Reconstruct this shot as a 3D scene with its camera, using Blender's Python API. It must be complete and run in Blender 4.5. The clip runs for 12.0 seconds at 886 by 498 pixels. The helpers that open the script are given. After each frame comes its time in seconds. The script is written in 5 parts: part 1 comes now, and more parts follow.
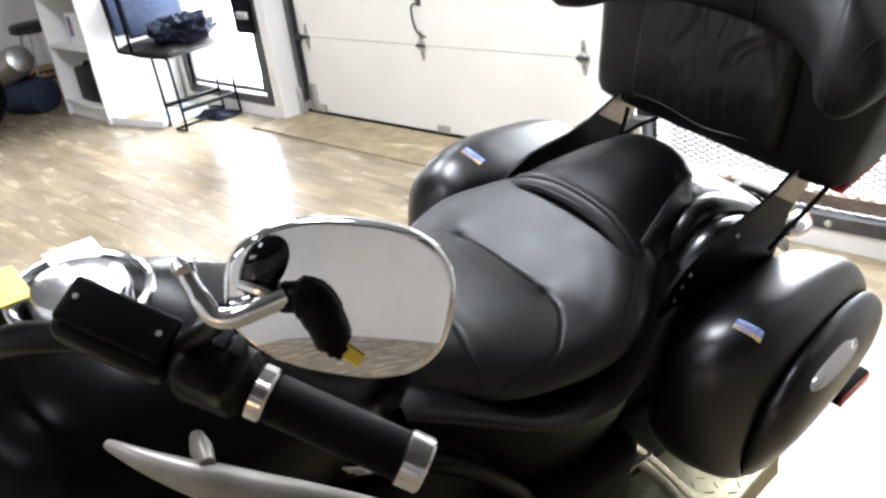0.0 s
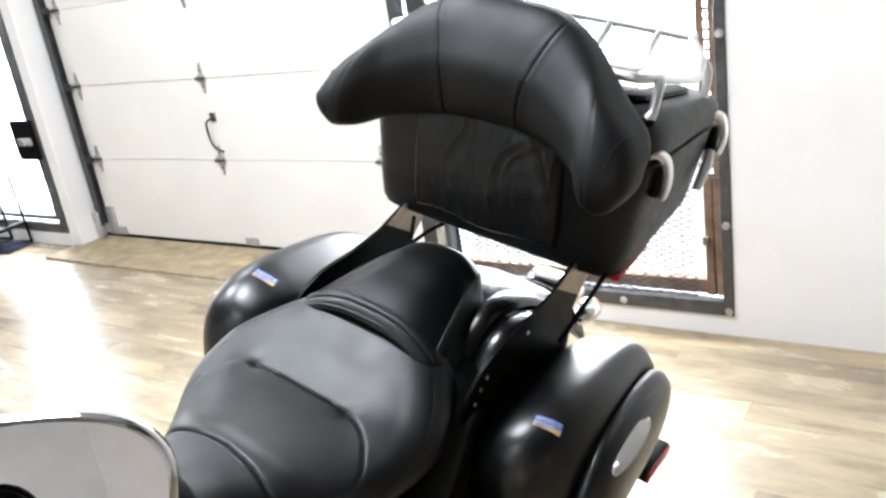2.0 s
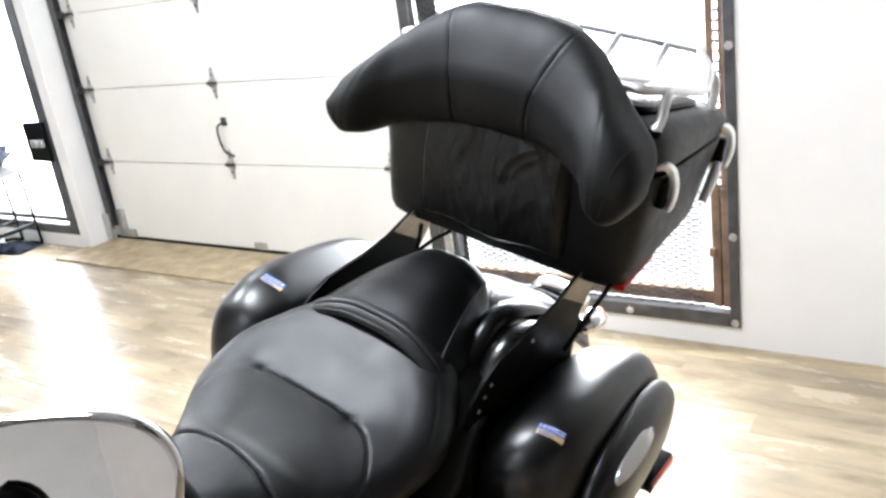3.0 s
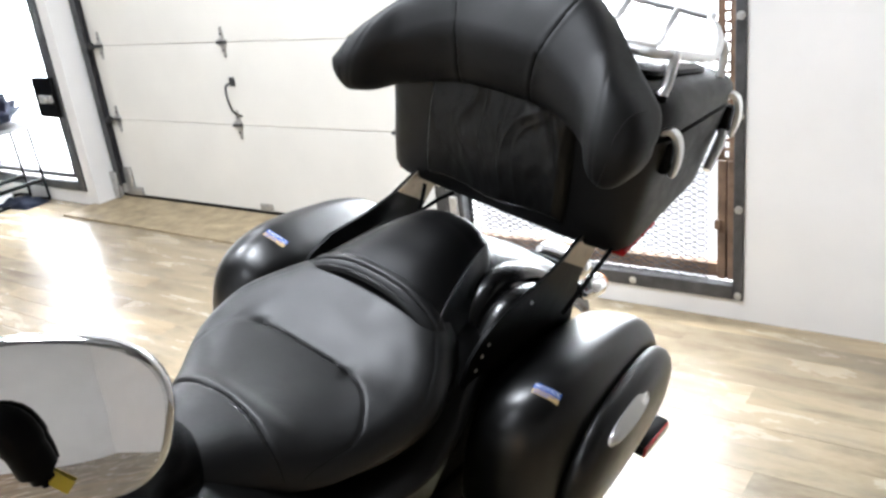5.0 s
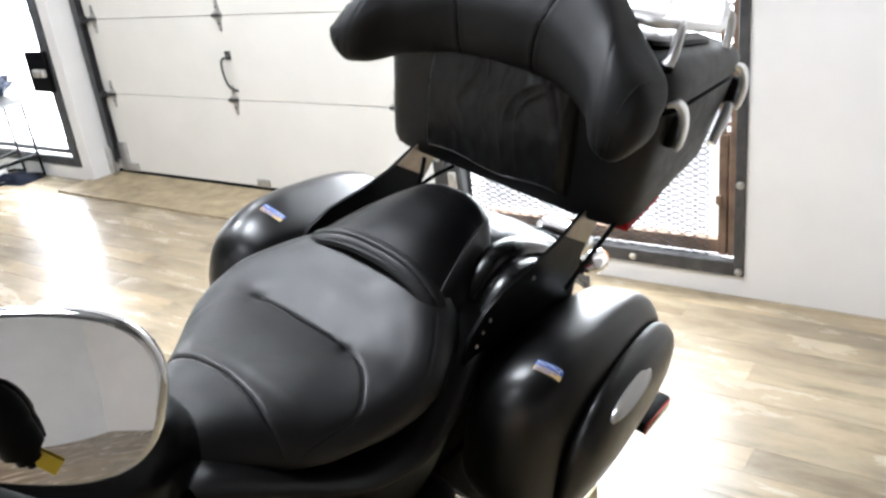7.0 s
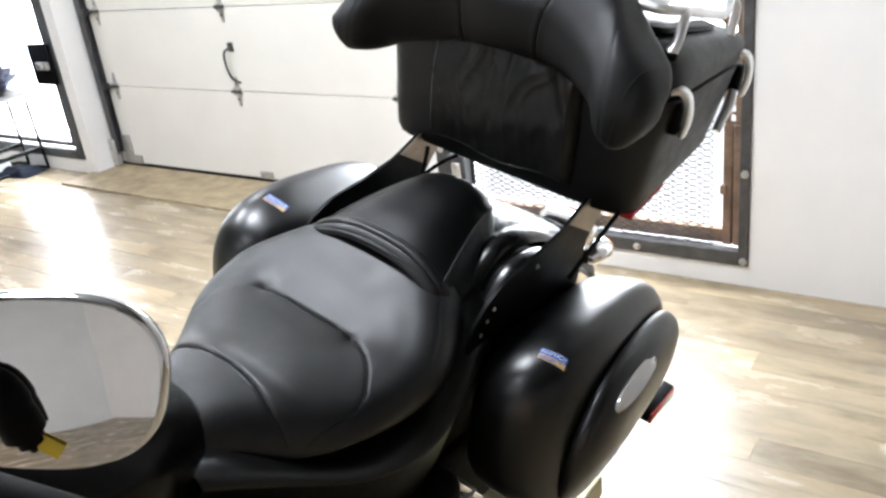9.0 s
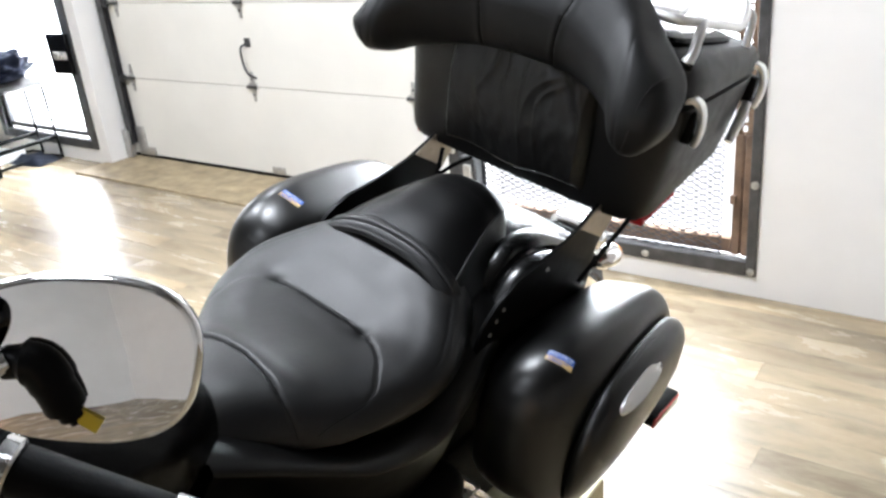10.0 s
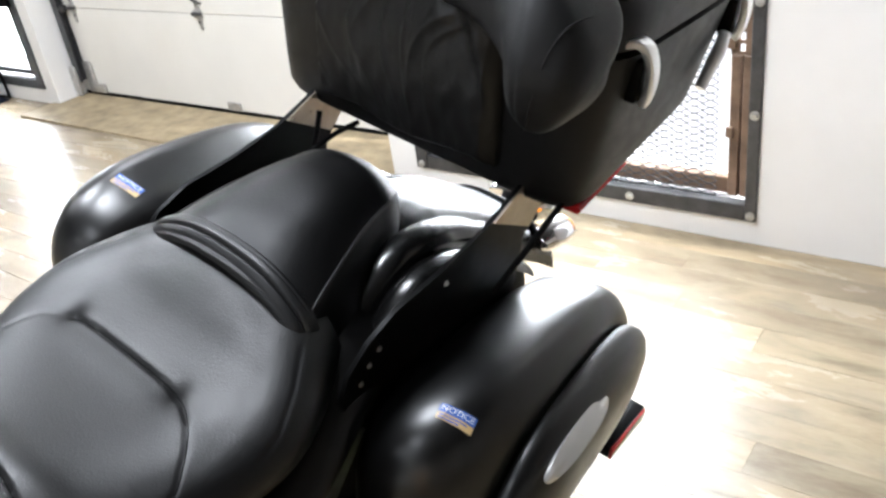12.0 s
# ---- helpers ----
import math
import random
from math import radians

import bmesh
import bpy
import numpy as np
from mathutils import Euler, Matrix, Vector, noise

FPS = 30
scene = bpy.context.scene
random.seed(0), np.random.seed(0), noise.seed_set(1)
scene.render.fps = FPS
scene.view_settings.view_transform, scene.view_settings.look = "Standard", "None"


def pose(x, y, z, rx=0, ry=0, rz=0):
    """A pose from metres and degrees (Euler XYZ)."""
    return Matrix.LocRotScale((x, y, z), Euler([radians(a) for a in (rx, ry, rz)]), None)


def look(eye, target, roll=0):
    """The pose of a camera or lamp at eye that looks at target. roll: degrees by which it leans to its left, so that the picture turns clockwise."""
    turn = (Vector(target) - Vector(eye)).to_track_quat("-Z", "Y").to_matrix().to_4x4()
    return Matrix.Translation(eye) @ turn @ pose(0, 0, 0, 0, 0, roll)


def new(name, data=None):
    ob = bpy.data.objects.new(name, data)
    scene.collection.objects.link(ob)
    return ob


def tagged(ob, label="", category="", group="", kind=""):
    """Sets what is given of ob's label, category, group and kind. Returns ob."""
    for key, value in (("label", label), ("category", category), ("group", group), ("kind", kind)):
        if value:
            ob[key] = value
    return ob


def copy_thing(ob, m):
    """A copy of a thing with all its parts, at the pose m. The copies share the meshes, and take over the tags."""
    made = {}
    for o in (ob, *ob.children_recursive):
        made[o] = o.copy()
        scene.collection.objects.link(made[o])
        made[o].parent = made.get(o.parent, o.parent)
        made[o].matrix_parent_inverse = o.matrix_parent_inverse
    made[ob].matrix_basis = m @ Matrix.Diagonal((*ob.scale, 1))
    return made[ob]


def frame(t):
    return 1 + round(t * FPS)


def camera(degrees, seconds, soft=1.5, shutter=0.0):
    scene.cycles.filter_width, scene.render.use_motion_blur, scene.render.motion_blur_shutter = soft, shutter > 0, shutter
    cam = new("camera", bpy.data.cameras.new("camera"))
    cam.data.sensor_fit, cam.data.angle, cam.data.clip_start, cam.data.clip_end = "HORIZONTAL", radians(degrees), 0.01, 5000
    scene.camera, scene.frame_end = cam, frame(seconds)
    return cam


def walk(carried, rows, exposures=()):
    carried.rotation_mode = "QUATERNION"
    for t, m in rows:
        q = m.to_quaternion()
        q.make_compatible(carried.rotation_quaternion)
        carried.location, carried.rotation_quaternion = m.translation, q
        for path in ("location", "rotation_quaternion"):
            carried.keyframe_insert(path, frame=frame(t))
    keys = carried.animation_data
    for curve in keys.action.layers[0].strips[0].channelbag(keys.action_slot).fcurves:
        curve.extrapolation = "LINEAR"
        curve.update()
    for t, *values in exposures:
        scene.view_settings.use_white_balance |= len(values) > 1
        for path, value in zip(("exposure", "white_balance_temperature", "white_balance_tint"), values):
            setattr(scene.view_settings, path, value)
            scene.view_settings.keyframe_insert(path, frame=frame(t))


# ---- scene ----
cam = camera(55.3, 12.0, soft=2.7)
METRES, EYE, TILT, LEAN, TURN = 0.85, 1.49, -24.6, 7.16, 45.5
ROWS = [
    (0.0, 0.0, 0.0, 0.0, 0.0, 0.0, 0.0),
    (0.5, 0.0443, 0.0157, 0.0101, -5.15, 1.29, 2.25),
    (1.0, 0.0656, 0.0197, 0.0306, -8.22, 3.57, 4.62),
    (1.5, 0.0762, 0.0179, 0.0382, -10.39, 4.89, 6.34),
    (2.0, 0.0785, 0.0102, 0.04, -11.28, 5.92, 6.71),
    (2.5, 0.079, 0.0031, 0.0406, -11.33, 6.57, 6.71),
    (3.0, 0.0792, -0.0045, 0.0397, -10.82, 6.43, 5.8),
    (5.0, 0.088, -0.0095, 0.0168, -10.51, 4.4, 4.16),
    (5.5, 0.0904, 0.0003, 0.0164, -11.13, 4.06, 4.6),
    (6.0, 0.0896, 0.0082, 0.0147, -11.11, 3.92, 4.19),
    (6.5, 0.0868, 0.0135, 0.0115, -10.4, 3.33, 3.78),
    (7.0, 0.0868, 0.0237, 0.014, -10.71, 2.84, 4.14),
    (7.5, 0.0869, 0.0327, 0.0149, -11.09, 2.51, 4.54),
    (9.5, 0.0876, 0.0244, 0.0054, -10.02, 2.28, 3.76),
    (10.0, 0.0711, 0.0035, 0.0041, -10.06, 2.43, 2.44),
    (10.5, 0.0249, -0.0374, -0.0171, -12.51, 3.16, 1.59),
    (11.0, 0.04, -0.0257, -0.0262, -20.45, 0.86, 2.73),
    (11.5, 0.2596, 0.2018, 0.0832, -11.7, 1.2, 5.96),
    (12.0, 0.4108, 0.4462, 0.1618, -8.99, -3.44, 4.69),
]
walk(cam, [(t, pose(0, 0, EYE, TILT, LEAN, TURN) @ pose(METRES * x, METRES * y, METRES * z, 90 + pitch, roll, yaw)) for t, x, y, z, yaw, pitch, roll in ROWS], [(0.0, 0.0, 6200, 10), (3.0, 0.05, 6200, 10), (5.0, -0.14, 6200, 10), (7.5, -0.17, 6200, 10), (10.0, -0.08, 6200, 10), (12.0, -0.05, 6200, 10)])


from mathutils.bvhtree import BVHTree

# ---- world and light ----
world = bpy.data.worlds.new("sky")
scene.world = world
world.use_nodes = True
wn = world.node_tree
sky = wn.nodes.new("ShaderNodeTexSky")
sky.sky_type = "NISHITA"
sky.sun_disc = False
sky.sun_elevation = radians(44.5)
sky.sun_rotation = radians(81.5)
wn.links.new(sky.outputs[0], wn.nodes["Background"].inputs[0])
wn.nodes["Background"].inputs[1].default_value = 0.15


def lamp(name, kind, power, m, colour=(1, 1, 1), size=1.0, size_y=None):
    data = bpy.data.lights.new(name, kind)
    data.energy, data.color = power, colour
    if kind == "AREA":
        data.size = size
        if size_y:
            data.shape, data.size_y = "RECTANGLE", size_y
    if kind == "SUN":
        data.angle = radians(size)
    ob = new(name, data)
    ob.matrix_world = m
    return ob


lamp("sun", "SUN", 4.0, look((8, 1.2, 8), (0, 0, 0)), (1, 0.97, 0.92), 0.6)
# daylight from the sky, just outside the two glazed openings
lamp("window_daylight", "AREA", 370, pose(-1.42, 3.262, 1.42, -90, 0, 0), (0.95, 0.98, 1.0), 1.40, 1.56)
lamp("door_daylight", "AREA", 300, pose(-5.69, 3.462, 1.10, -90, 0, 0), (0.95, 0.98, 1.0), 1.25, 2.2)

# ceiling panels, unseen: place and power of each; the last is added front fill
TOP = 3.1
PANELS = [(-1.45, 1.15, 78, 0.6, 0.6), (-2.75, 1.15, 88, 0.6, 0.6), (-3.35, 2.6, 38, 0.5, 0.5), (-1.1, -0.7, 16, 0.4, 0.4), (-4.9, 0.95, 35, 1.2, 0.6), (-1.75, -2.4, 26, 2.4, 0.6)]
for x, y, power, w, d in PANELS:
    lamp("ceiling_lamp", "AREA", power, pose(x, y, TOP - 0.065), (0.93, 0.955, 1.0), w, d)

# ---- materials ----


class Nodes:
    """A small builder of node materials."""

    def __init__(self, name):
        self.mat = bpy.data.materials.new(name)
        self.mat.use_nodes = True
        self.t = self.mat.node_tree
        self.b = self.t.nodes["Principled BSDF"]
        self.coord = self.t.nodes.new("ShaderNodeTexCoord")

    def node(self, kind, **values):
        n = self.t.nodes.new(kind)
        for key, value in values.items():
            n.inputs[key.replace("_", " ")].default_value = value
        return n

    def link(self, a, b):
        self.t.links.new(a, b)

    def noise(self, scale, detail=4.0, stretch=None, rough=0.6, where="Object"):
        n = self.node("ShaderNodeTexNoise", Scale=scale, Detail=detail, Roughness=rough)
        src = self.coord.outputs[where]
        if stretch:
            m = self.node("ShaderNodeMapping")
            m.inputs["Scale"].default_value = stretch
            self.link(src, m.inputs[0])
            src = m.outputs[0]
        self.link(src, n.inputs["Vector"])
        return n.outputs[0]

    def ramp(self, value, stops):
        r = self.t.nodes.new("ShaderNodeValToRGB")
        els = r.color_ramp.elements
        while len(els) < len(stops):
            els.new(0.5)
        for e, (p, c) in zip(els, stops):
            e.position, e.color = p, (*c, 1) if len(c) == 3 else (c[0],) * 3 + (1,)
        self.link(value, r.inputs[0])
        return r.outputs[0]

    def mix(self, fac, a, b, blend="MIX"):
        n = self.t.nodes.new("ShaderNodeMix")
        n.data_type, n.blend_type = "RGBA", blend
        for sock, value in ((n.inputs[0], fac), (n.inputs[6], a), (n.inputs[7], b)):
            if hasattr(value, "is_output"):
                self.link(value, sock)
            else:
                sock.default_value = value if not isinstance(value, tuple) else (*value[:3], 1)
        return n.outputs[2]

    def bump(self, height, strength=0.2, distance=0.01):
        n = self.node("ShaderNodeBump", Strength=strength, Distance=distance)
        self.link(height, n.inputs["Height"])
        self.link(n.outputs[0], self.b.inputs["Normal"])

    def set(self, **values):
        for key, value in values.items():
            sock = self.b.inputs[key.replace("_", " ")]
            if hasattr(value, "is_output"):
                self.link(value, sock)
            else:
                sock.default_value = (*value, 1) if isinstance(value, tuple) and len(value) == 3 else value
        return self


def plain(name, colour, rough=0.5, metal=0.0, vary=0.15, scale=8.0, bump=0.0, fine=220.0, coat=0.0, spec=0.5):
    n = Nodes(name)
    a = tuple(c * (1 - vary) for c in colour)
    b = tuple(min(1, c * (1 + vary)) for c in colour)
    n.set(Base_Color=n.ramp(n.noise(scale), [(0.3, a), (0.7, b)]), Metallic=metal, Coat_Weight=coat, Specular_IOR_Level=spec)
    n.set(Roughness=n.ramp(n.noise(scale * 2.7), [(0.3, (max(0.02, rough * 0.85),)), (0.75, (min(1, rough * 1.15),))]))
    if bump:
        n.bump(n.noise(fine, 3.0), bump, 0.002)
    return n.mat


def leather(name, rough, spec):
    n = Nodes(name)
    n.set(Base_Color=n.ramp(n.noise(9.0), [(0.3, (0.0012, 0.0012, 0.0012)), (0.75, (0.0024, 0.0024, 0.0024))]), Specular_IOR_Level=spec)
    n.set(Roughness=n.ramp(n.noise(24.0), [(0.3, (rough - 0.04,)), (0.75, (rough + 0.05,))]))
    v = n.node("ShaderNodeTexVoronoi", Scale=420.0)
    n.link(n.coord.outputs["Object"], v.inputs["Vector"])
    n.bump(n.mix(0.45, v.outputs["Distance"], n.noise(48.0, 6.0)), 0.2, 0.0018)
    return n.mat


def satin_paint(name, rough, spec=0.26):
    n = Nodes(name)
    n.set(Base_Color=n.ramp(n.noise(5.0), [(0.3, (0.0012, 0.0012, 0.0012)), (0.7, (0.002, 0.0019, 0.0018))]), Specular_IOR_Level=spec)
    n.set(Roughness=n.ramp(n.noise(40.0, 5.0), [(0.3, (rough * 0.9,)), (0.7, (rough * 1.12,))]))
    n.bump(n.noise(260.0, 2.0), 0.006, 0.0004)
    return n.mat


def plank_material(name, tones):
    n = Nodes(name)
    info = n.t.nodes.new("ShaderNodeObjectInfo")
    shift = n.node("ShaderNodeVectorMath")
    shift.operation = "MULTIPLY_ADD"
    island = n.t.nodes.new("ShaderNodeNewGeometry")
    both = n.node("ShaderNodeMath")
    both.operation = "ADD"
    n.link(info.outputs["Random"], both.inputs[0])
    n.link(island.outputs["Random Per Island"], both.inputs[1])
    once = n.node("ShaderNodeMath")
    once.operation = "FRACT"
    n.link(both.outputs[0], once.inputs[0])
    n.link(once.outputs[0], shift.inputs[0])
    shift.inputs[1].default_value = (17.0, 31.0, 5.0)
    n.link(n.coord.outputs["Object"], shift.inputs[2])
    m = n.node("ShaderNodeMapping")
    m.inputs["Scale"].default_value = (1.5, 6.0, 1.0)
    n.link(shift.outputs[0], m.inputs[0])
    g = n.node("ShaderNodeTexNoise", Scale=1.9, Detail=4.0, Roughness=0.5, Distortion=0.6)
    n.link(m.outputs[0], g.inputs["Vector"])
    f = n.node("ShaderNodeTexNoise", Scale=22.0, Detail=4.0)
    n.link(m.outputs[0], f.inputs["Vector"])
    grain = n.mix(0.16, g.outputs[0], f.outputs[0])
    wood = n.ramp(grain, [(0.32, tones[0]), (0.47, tones[1]), (0.63, tones[2])])
    tint = n.ramp(once.outputs[0], [(0.0, (0.74, 0.72, 0.70)), (0.3, (1.0, 0.99, 0.96)), (0.6, (0.90, 0.88, 0.86)), (1.0, (1.08, 1.04, 0.96))])
    col = n.mix(1.0, wood, tint, "MULTIPLY")
    blot = n.ramp(n.noise(1.6, 5.0), [(0.35, (0.80,)), (0.65, (1.0,))])
    grey = n.ramp(n.noise(2.3, 3.0, (1.0, 2.6, 1.0)), [(0.50, (0.0,)), (0.68, (0.3,))])
    col = n.mix(grey, col, (0.27, 0.245, 0.205))
    v = n.node("ShaderNodeTexVoronoi", Scale=3.0)
    n.link(shift.outputs[0], v.inputs["Vector"])
    chips = n.ramp(v.outputs["Distance"], [(0.010, (0.25,)), (0.018, (1.0,))])
    col = n.mix(1.0, col, chips, "MULTIPLY")
    n.set(Base_Color=n.mix(1.0, col, blot, "MULTIPLY"))
    n.set(Roughness=n.ramp(grain, [(0.3, (0.235,)), (0.7, (0.29,))]), Specular_IOR_Level=0.6)
    n.bump(grain, 0.02, 0.001)
    return n.mat


LEATHER = leather("black_leather", 0.56, 0.36)
MATT_LEATHER = leather("matt_black_leather", 0.42, 0.17)
SEAT_LEATHER = leather("polished_black_leather", 0.42, 0.34)
PAINT = satin_paint("satin_black_paint", 0.312, 0.48)
DEEP = satin_paint("deep_black_paint", 0.22, 0.06)
PLASTIC = plain("textured_black_plastic", (0.0015, 0.0015, 0.0015), 0.46, vary=0.2, scale=12, bump=0.12, fine=700, spec=0.40)
SATIN = satin_paint("satin_black_side_panel", 0.34, 0.30)
GLOSS = satin_paint("gloss_black_paint", 0.08, 0.4)
FENDER = satin_paint("polished_black_fender_paint", 0.24, 0.55)
RUBBER = plain("black_rubber", (0.002, 0.002, 0.002), 0.65, vary=0.2, bump=0.15, spec=0.07)
VINYL = plain("black_vinyl_cloth", (0.004, 0.004, 0.004), 0.42, vary=0.25, scale=14, bump=0.2, fine=500, spec=0.42)
CHROME = plain("chrome", (0.82, 0.82, 0.83), 0.07, 1.0, vary=0.03)
ALLOY = plain("pale_alloy", (0.22, 0.20, 0.175), 0.4, 0.3, vary=0.08, scale=30)
SOFT_CHROME = plain("worn_chrome", (0.62, 0.62, 0.63), 0.2, 1.0, vary=0.06)
BRIGHT = plain("satin_chrome", (0.88, 0.88, 0.88), 0.36, 0.85, vary=0.03)
STEEL = plain("brushed_steel", (0.5, 0.5, 0.5), 0.35, 1.0, vary=0.12, scale=20)
# The tan in this base colour stands for the wood floor's reflection.
STEEL_DARK = plain("floor_tinted_steel", (0.30, 0.255, 0.20), 0.32, 0.9, vary=0.15, scale=30)
ZINC = plain("zinc_hardware", (0.46, 0.45, 0.43), 0.42, 0.7, vary=0.2, scale=40)
DARKZINC = plain("dark_zinc_pin", (0.10, 0.10, 0.10), 0.4, 0.8, vary=0.2, scale=40)
TREAD = plain("brassy_tread_plate", (0.36, 0.33, 0.22), 0.45, 0.8, vary=0.25, scale=18)
WALL = plain("white_wall_paint", (0.74, 0.73, 0.715), 0.6, vary=0.035, scale=2.2, bump=0.08, fine=90)
# Ceiling is out of view; dark grey chosen to dim reflections in black parts.
CEIL = plain("reflection_dimming_ceiling", (0.11, 0.11, 0.11), 0.8, vary=0.03, scale=2)
DOORPAINT = plain("cream_door_enamel", (0.73, 0.71, 0.66), 0.45, vary=0.03, scale=3, bump=0.05, fine=60)
FRAME = plain("weathered_grey_steel", (0.075, 0.075, 0.078), 0.5, 0.6, vary=0.35, scale=14, bump=0.1)
RUST = plain("rusty_timber", (0.16, 0.10, 0.065), 0.75, vary=0.4, scale=12, bump=0.2)
RED = plain("red_reflector", (0.35, 0.015, 0.015), 0.15, vary=0.15, coat=0.5)
AMBER = plain("amber_lens", (0.75, 0.22, 0.02), 0.15, vary=0.1, coat=0.5)
WHITEPLATE = plain("pale_reflector_plate", (0.62, 0.62, 0.62), 0.18, 0.6, vary=0.06)
STICKER_BLUE = plain("blue_label_print", (0.03, 0.10, 0.38), 0.35, vary=0.1)
STICKER_WHITE = plain("white_label_print", (0.75, 0.75, 0.75), 0.4, vary=0.04)
STICKER_TAN = plain("tan_label_print", (0.55, 0.38, 0.18), 0.4, vary=0.1)
PALE_BLUE = plain("pale_blue_paper", (0.30, 0.50, 0.72), 0.6, vary=0.05)
# Paper tag on the tank, and the yellow reflection put on the mirror.
YELLOW = plain("yellow_tag_and_reflection", (0.55, 0.40, 0.005), 0.4, vary=0.06)
WOOD = plank_material("vinyl_plank", [(0.225, 0.178, 0.118), (0.345, 0.280, 0.186), (0.43, 0.357, 0.247)])
THRESH = plain("worn_plywood", (0.30, 0.235, 0.142), 0.6, vary=0.35, scale=9, bump=0.2, fine=120)
FABRIC = plain("navy_fabric", (0.022, 0.029, 0.050), 0.9, spec=0.1, vary=0.3, scale=18, bump=0.3, fine=350)
SEATCLOTH = plain("dark_brown_vinyl", (0.014, 0.012, 0.011), 0.55, vary=0.2, scale=18, bump=0.15, fine=300)
JACKET = plain("navy_nylon", (0.006, 0.008, 0.016), 0.85, spec=0.1, vary=0.4, scale=12, bump=0.3, fine=40)
BLACKMETAL = plain("black_enamel_tube", (0.002, 0.002, 0.002), 0.38, vary=0.2, spec=0.07)
MELAMINE = plain("white_melamine", (0.78, 0.78, 0.77), 0.4, vary=0.03)
CARD = plain("cardboard", (0.42, 0.27, 0.13), 0.8, vary=0.15, scale=20)
# Concrete paled in its colour to carry the sunlit brightness of the yard.
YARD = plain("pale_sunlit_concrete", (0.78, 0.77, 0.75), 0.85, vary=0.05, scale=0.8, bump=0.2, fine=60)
CONCRETE = plain("concrete", (0.45, 0.44, 0.42), 0.85, vary=0.15, scale=3, bump=0.3, fine=60)
PURPLE = plain("purple_print", (0.12, 0.05, 0.20), 0.4, vary=0.1)


def mirror_glass():
    n = Nodes("mirror_glass")
    n.set(Base_Color=(0.92, 0.92, 0.92), Metallic=1.0, Roughness=0.02)
    return n.mat


def clear_glass():
    n = Nodes("clear_glass")
    n.set(Base_Color=(1.0, 1.0, 1.0), Roughness=0.0, Transmission_Weight=1.0, IOR=1.1)
    return n.mat


def glow(name, strength, colour=(1.0, 0.98, 0.95)):
    n = Nodes(name)
    n.set(Base_Color=(0.8, 0.8, 0.8), Emission_Color=colour, Emission_Strength=strength)
    return n.mat


MIRROR, GLASS = mirror_glass(), clear_glass()
# Glow added out of view to put a warm highlight on the saddlebag.
WARM_GLOW = glow("warm_highlight_glow", 22.0, (1.0, 0.55, 0.22))

# ---- mesh helpers ----


def part(name, bm, material, parent=None, label="", smooth=True):
    me = bpy.data.meshes.new(name)
    bmesh.ops.recalc_face_normals(bm, faces=bm.faces)
    for f in bm.faces:
        f.smooth = smooth
    bm.to_mesh(me)
    bm.free()
    me.materials.append(material)
    if smooth:
        me.set_sharp_from_angle(angle=radians(38))
    ob = new(name, me)
    ob.parent = parent
    if label:
        ob["label"] = label
    return ob


def box_bm(lo, hi, bevel=0.0, segments=2, bm=None):
    bm = bm or bmesh.new()
    made = bmesh.ops.create_cube(bm, size=1)["verts"]
    for v in made:
        v.co = Vector([lo[i] + (hi[i] - lo[i]) * (v.co[i] + 0.5) for i in range(3)])
    if bevel:
        edges = {e for v in made for e in v.link_edges}
        bmesh.ops.bevel(bm, geom=list(edges), offset=bevel, segments=segments, affect="EDGES", profile=0.5)
    return bm


def tube_bm(points, radius, sides=12, bm=None, closed=False):
    """A round bar swept along points; radius may be a list."""
    bm = bm or bmesh.new()
    pts = [Vector(p) for p in points]
    n = len(pts)
    radii = radius if isinstance(radius, (list, tuple)) else [radius] * n
    rings, ref = [], None
    for i, p in enumerate(pts):
        a = pts[i - 1] if i or closed else p
        b = pts[(i + 1) % n] if i < n - 1 or closed else p
        d = (b - a).normalized()
        if ref is None:
            ref = d.orthogonal().normalized()
        ref = (ref - d * ref.dot(d)).normalized()
        side = d.cross(ref)
        rings.append([bm.verts.new(p + (ref * math.cos(k * math.tau / sides) + side * math.sin(k * math.tau / sides)) * radii[i]) for k in range(sides)])
    for i in range(n if closed else n - 1):
        r, q = rings[i], rings[(i + 1) % n]
        for k in range(sides):
            bm.faces.new((r[k], r[(k + 1) % sides], q[(k + 1) % sides], q[k]))
    if not closed:
        bm.faces.new(rings[0][::-1])
        bm.faces.new(rings[-1])
    return bm


def smooth_line(points, steps=8, closed=False):
    """Catmull-Rom through points."""
    p = [Vector(q) for q in points]
    n = len(p)
    out = []
    for i in range(n if closed else n - 1):
        a = p[i - 1] if i or closed else p[0]
        b, c = p[i], p[(i + 1) % n]
        d = p[(i + 2) % n] if i + 2 < n or closed else p[-1]
        for k in range(steps):
            t = k / steps
            out.append(0.5 * (2 * b + (c - a) * t + (2 * a - 5 * b + 4 * c - d) * t * t + (3 * b - a - 3 * c + d) * t ** 3))
    if not closed:
        out.append(p[-1])
    return out


def loft_bm(rings, bm=None, caps=True):
    bm = bm or bmesh.new()
    made = [[bm.verts.new(p) for p in ring] for ring in rings]
    n = len(made[0])
    for r, q in zip(made, made[1:]):
        for k in range(n):
            bm.faces.new((r[k], r[(k + 1) % n], q[(k + 1) % n], q[k]))
    if caps:
        bm.faces.new(made[0][::-1])
        bm.faces.new(made[-1])
    return bm


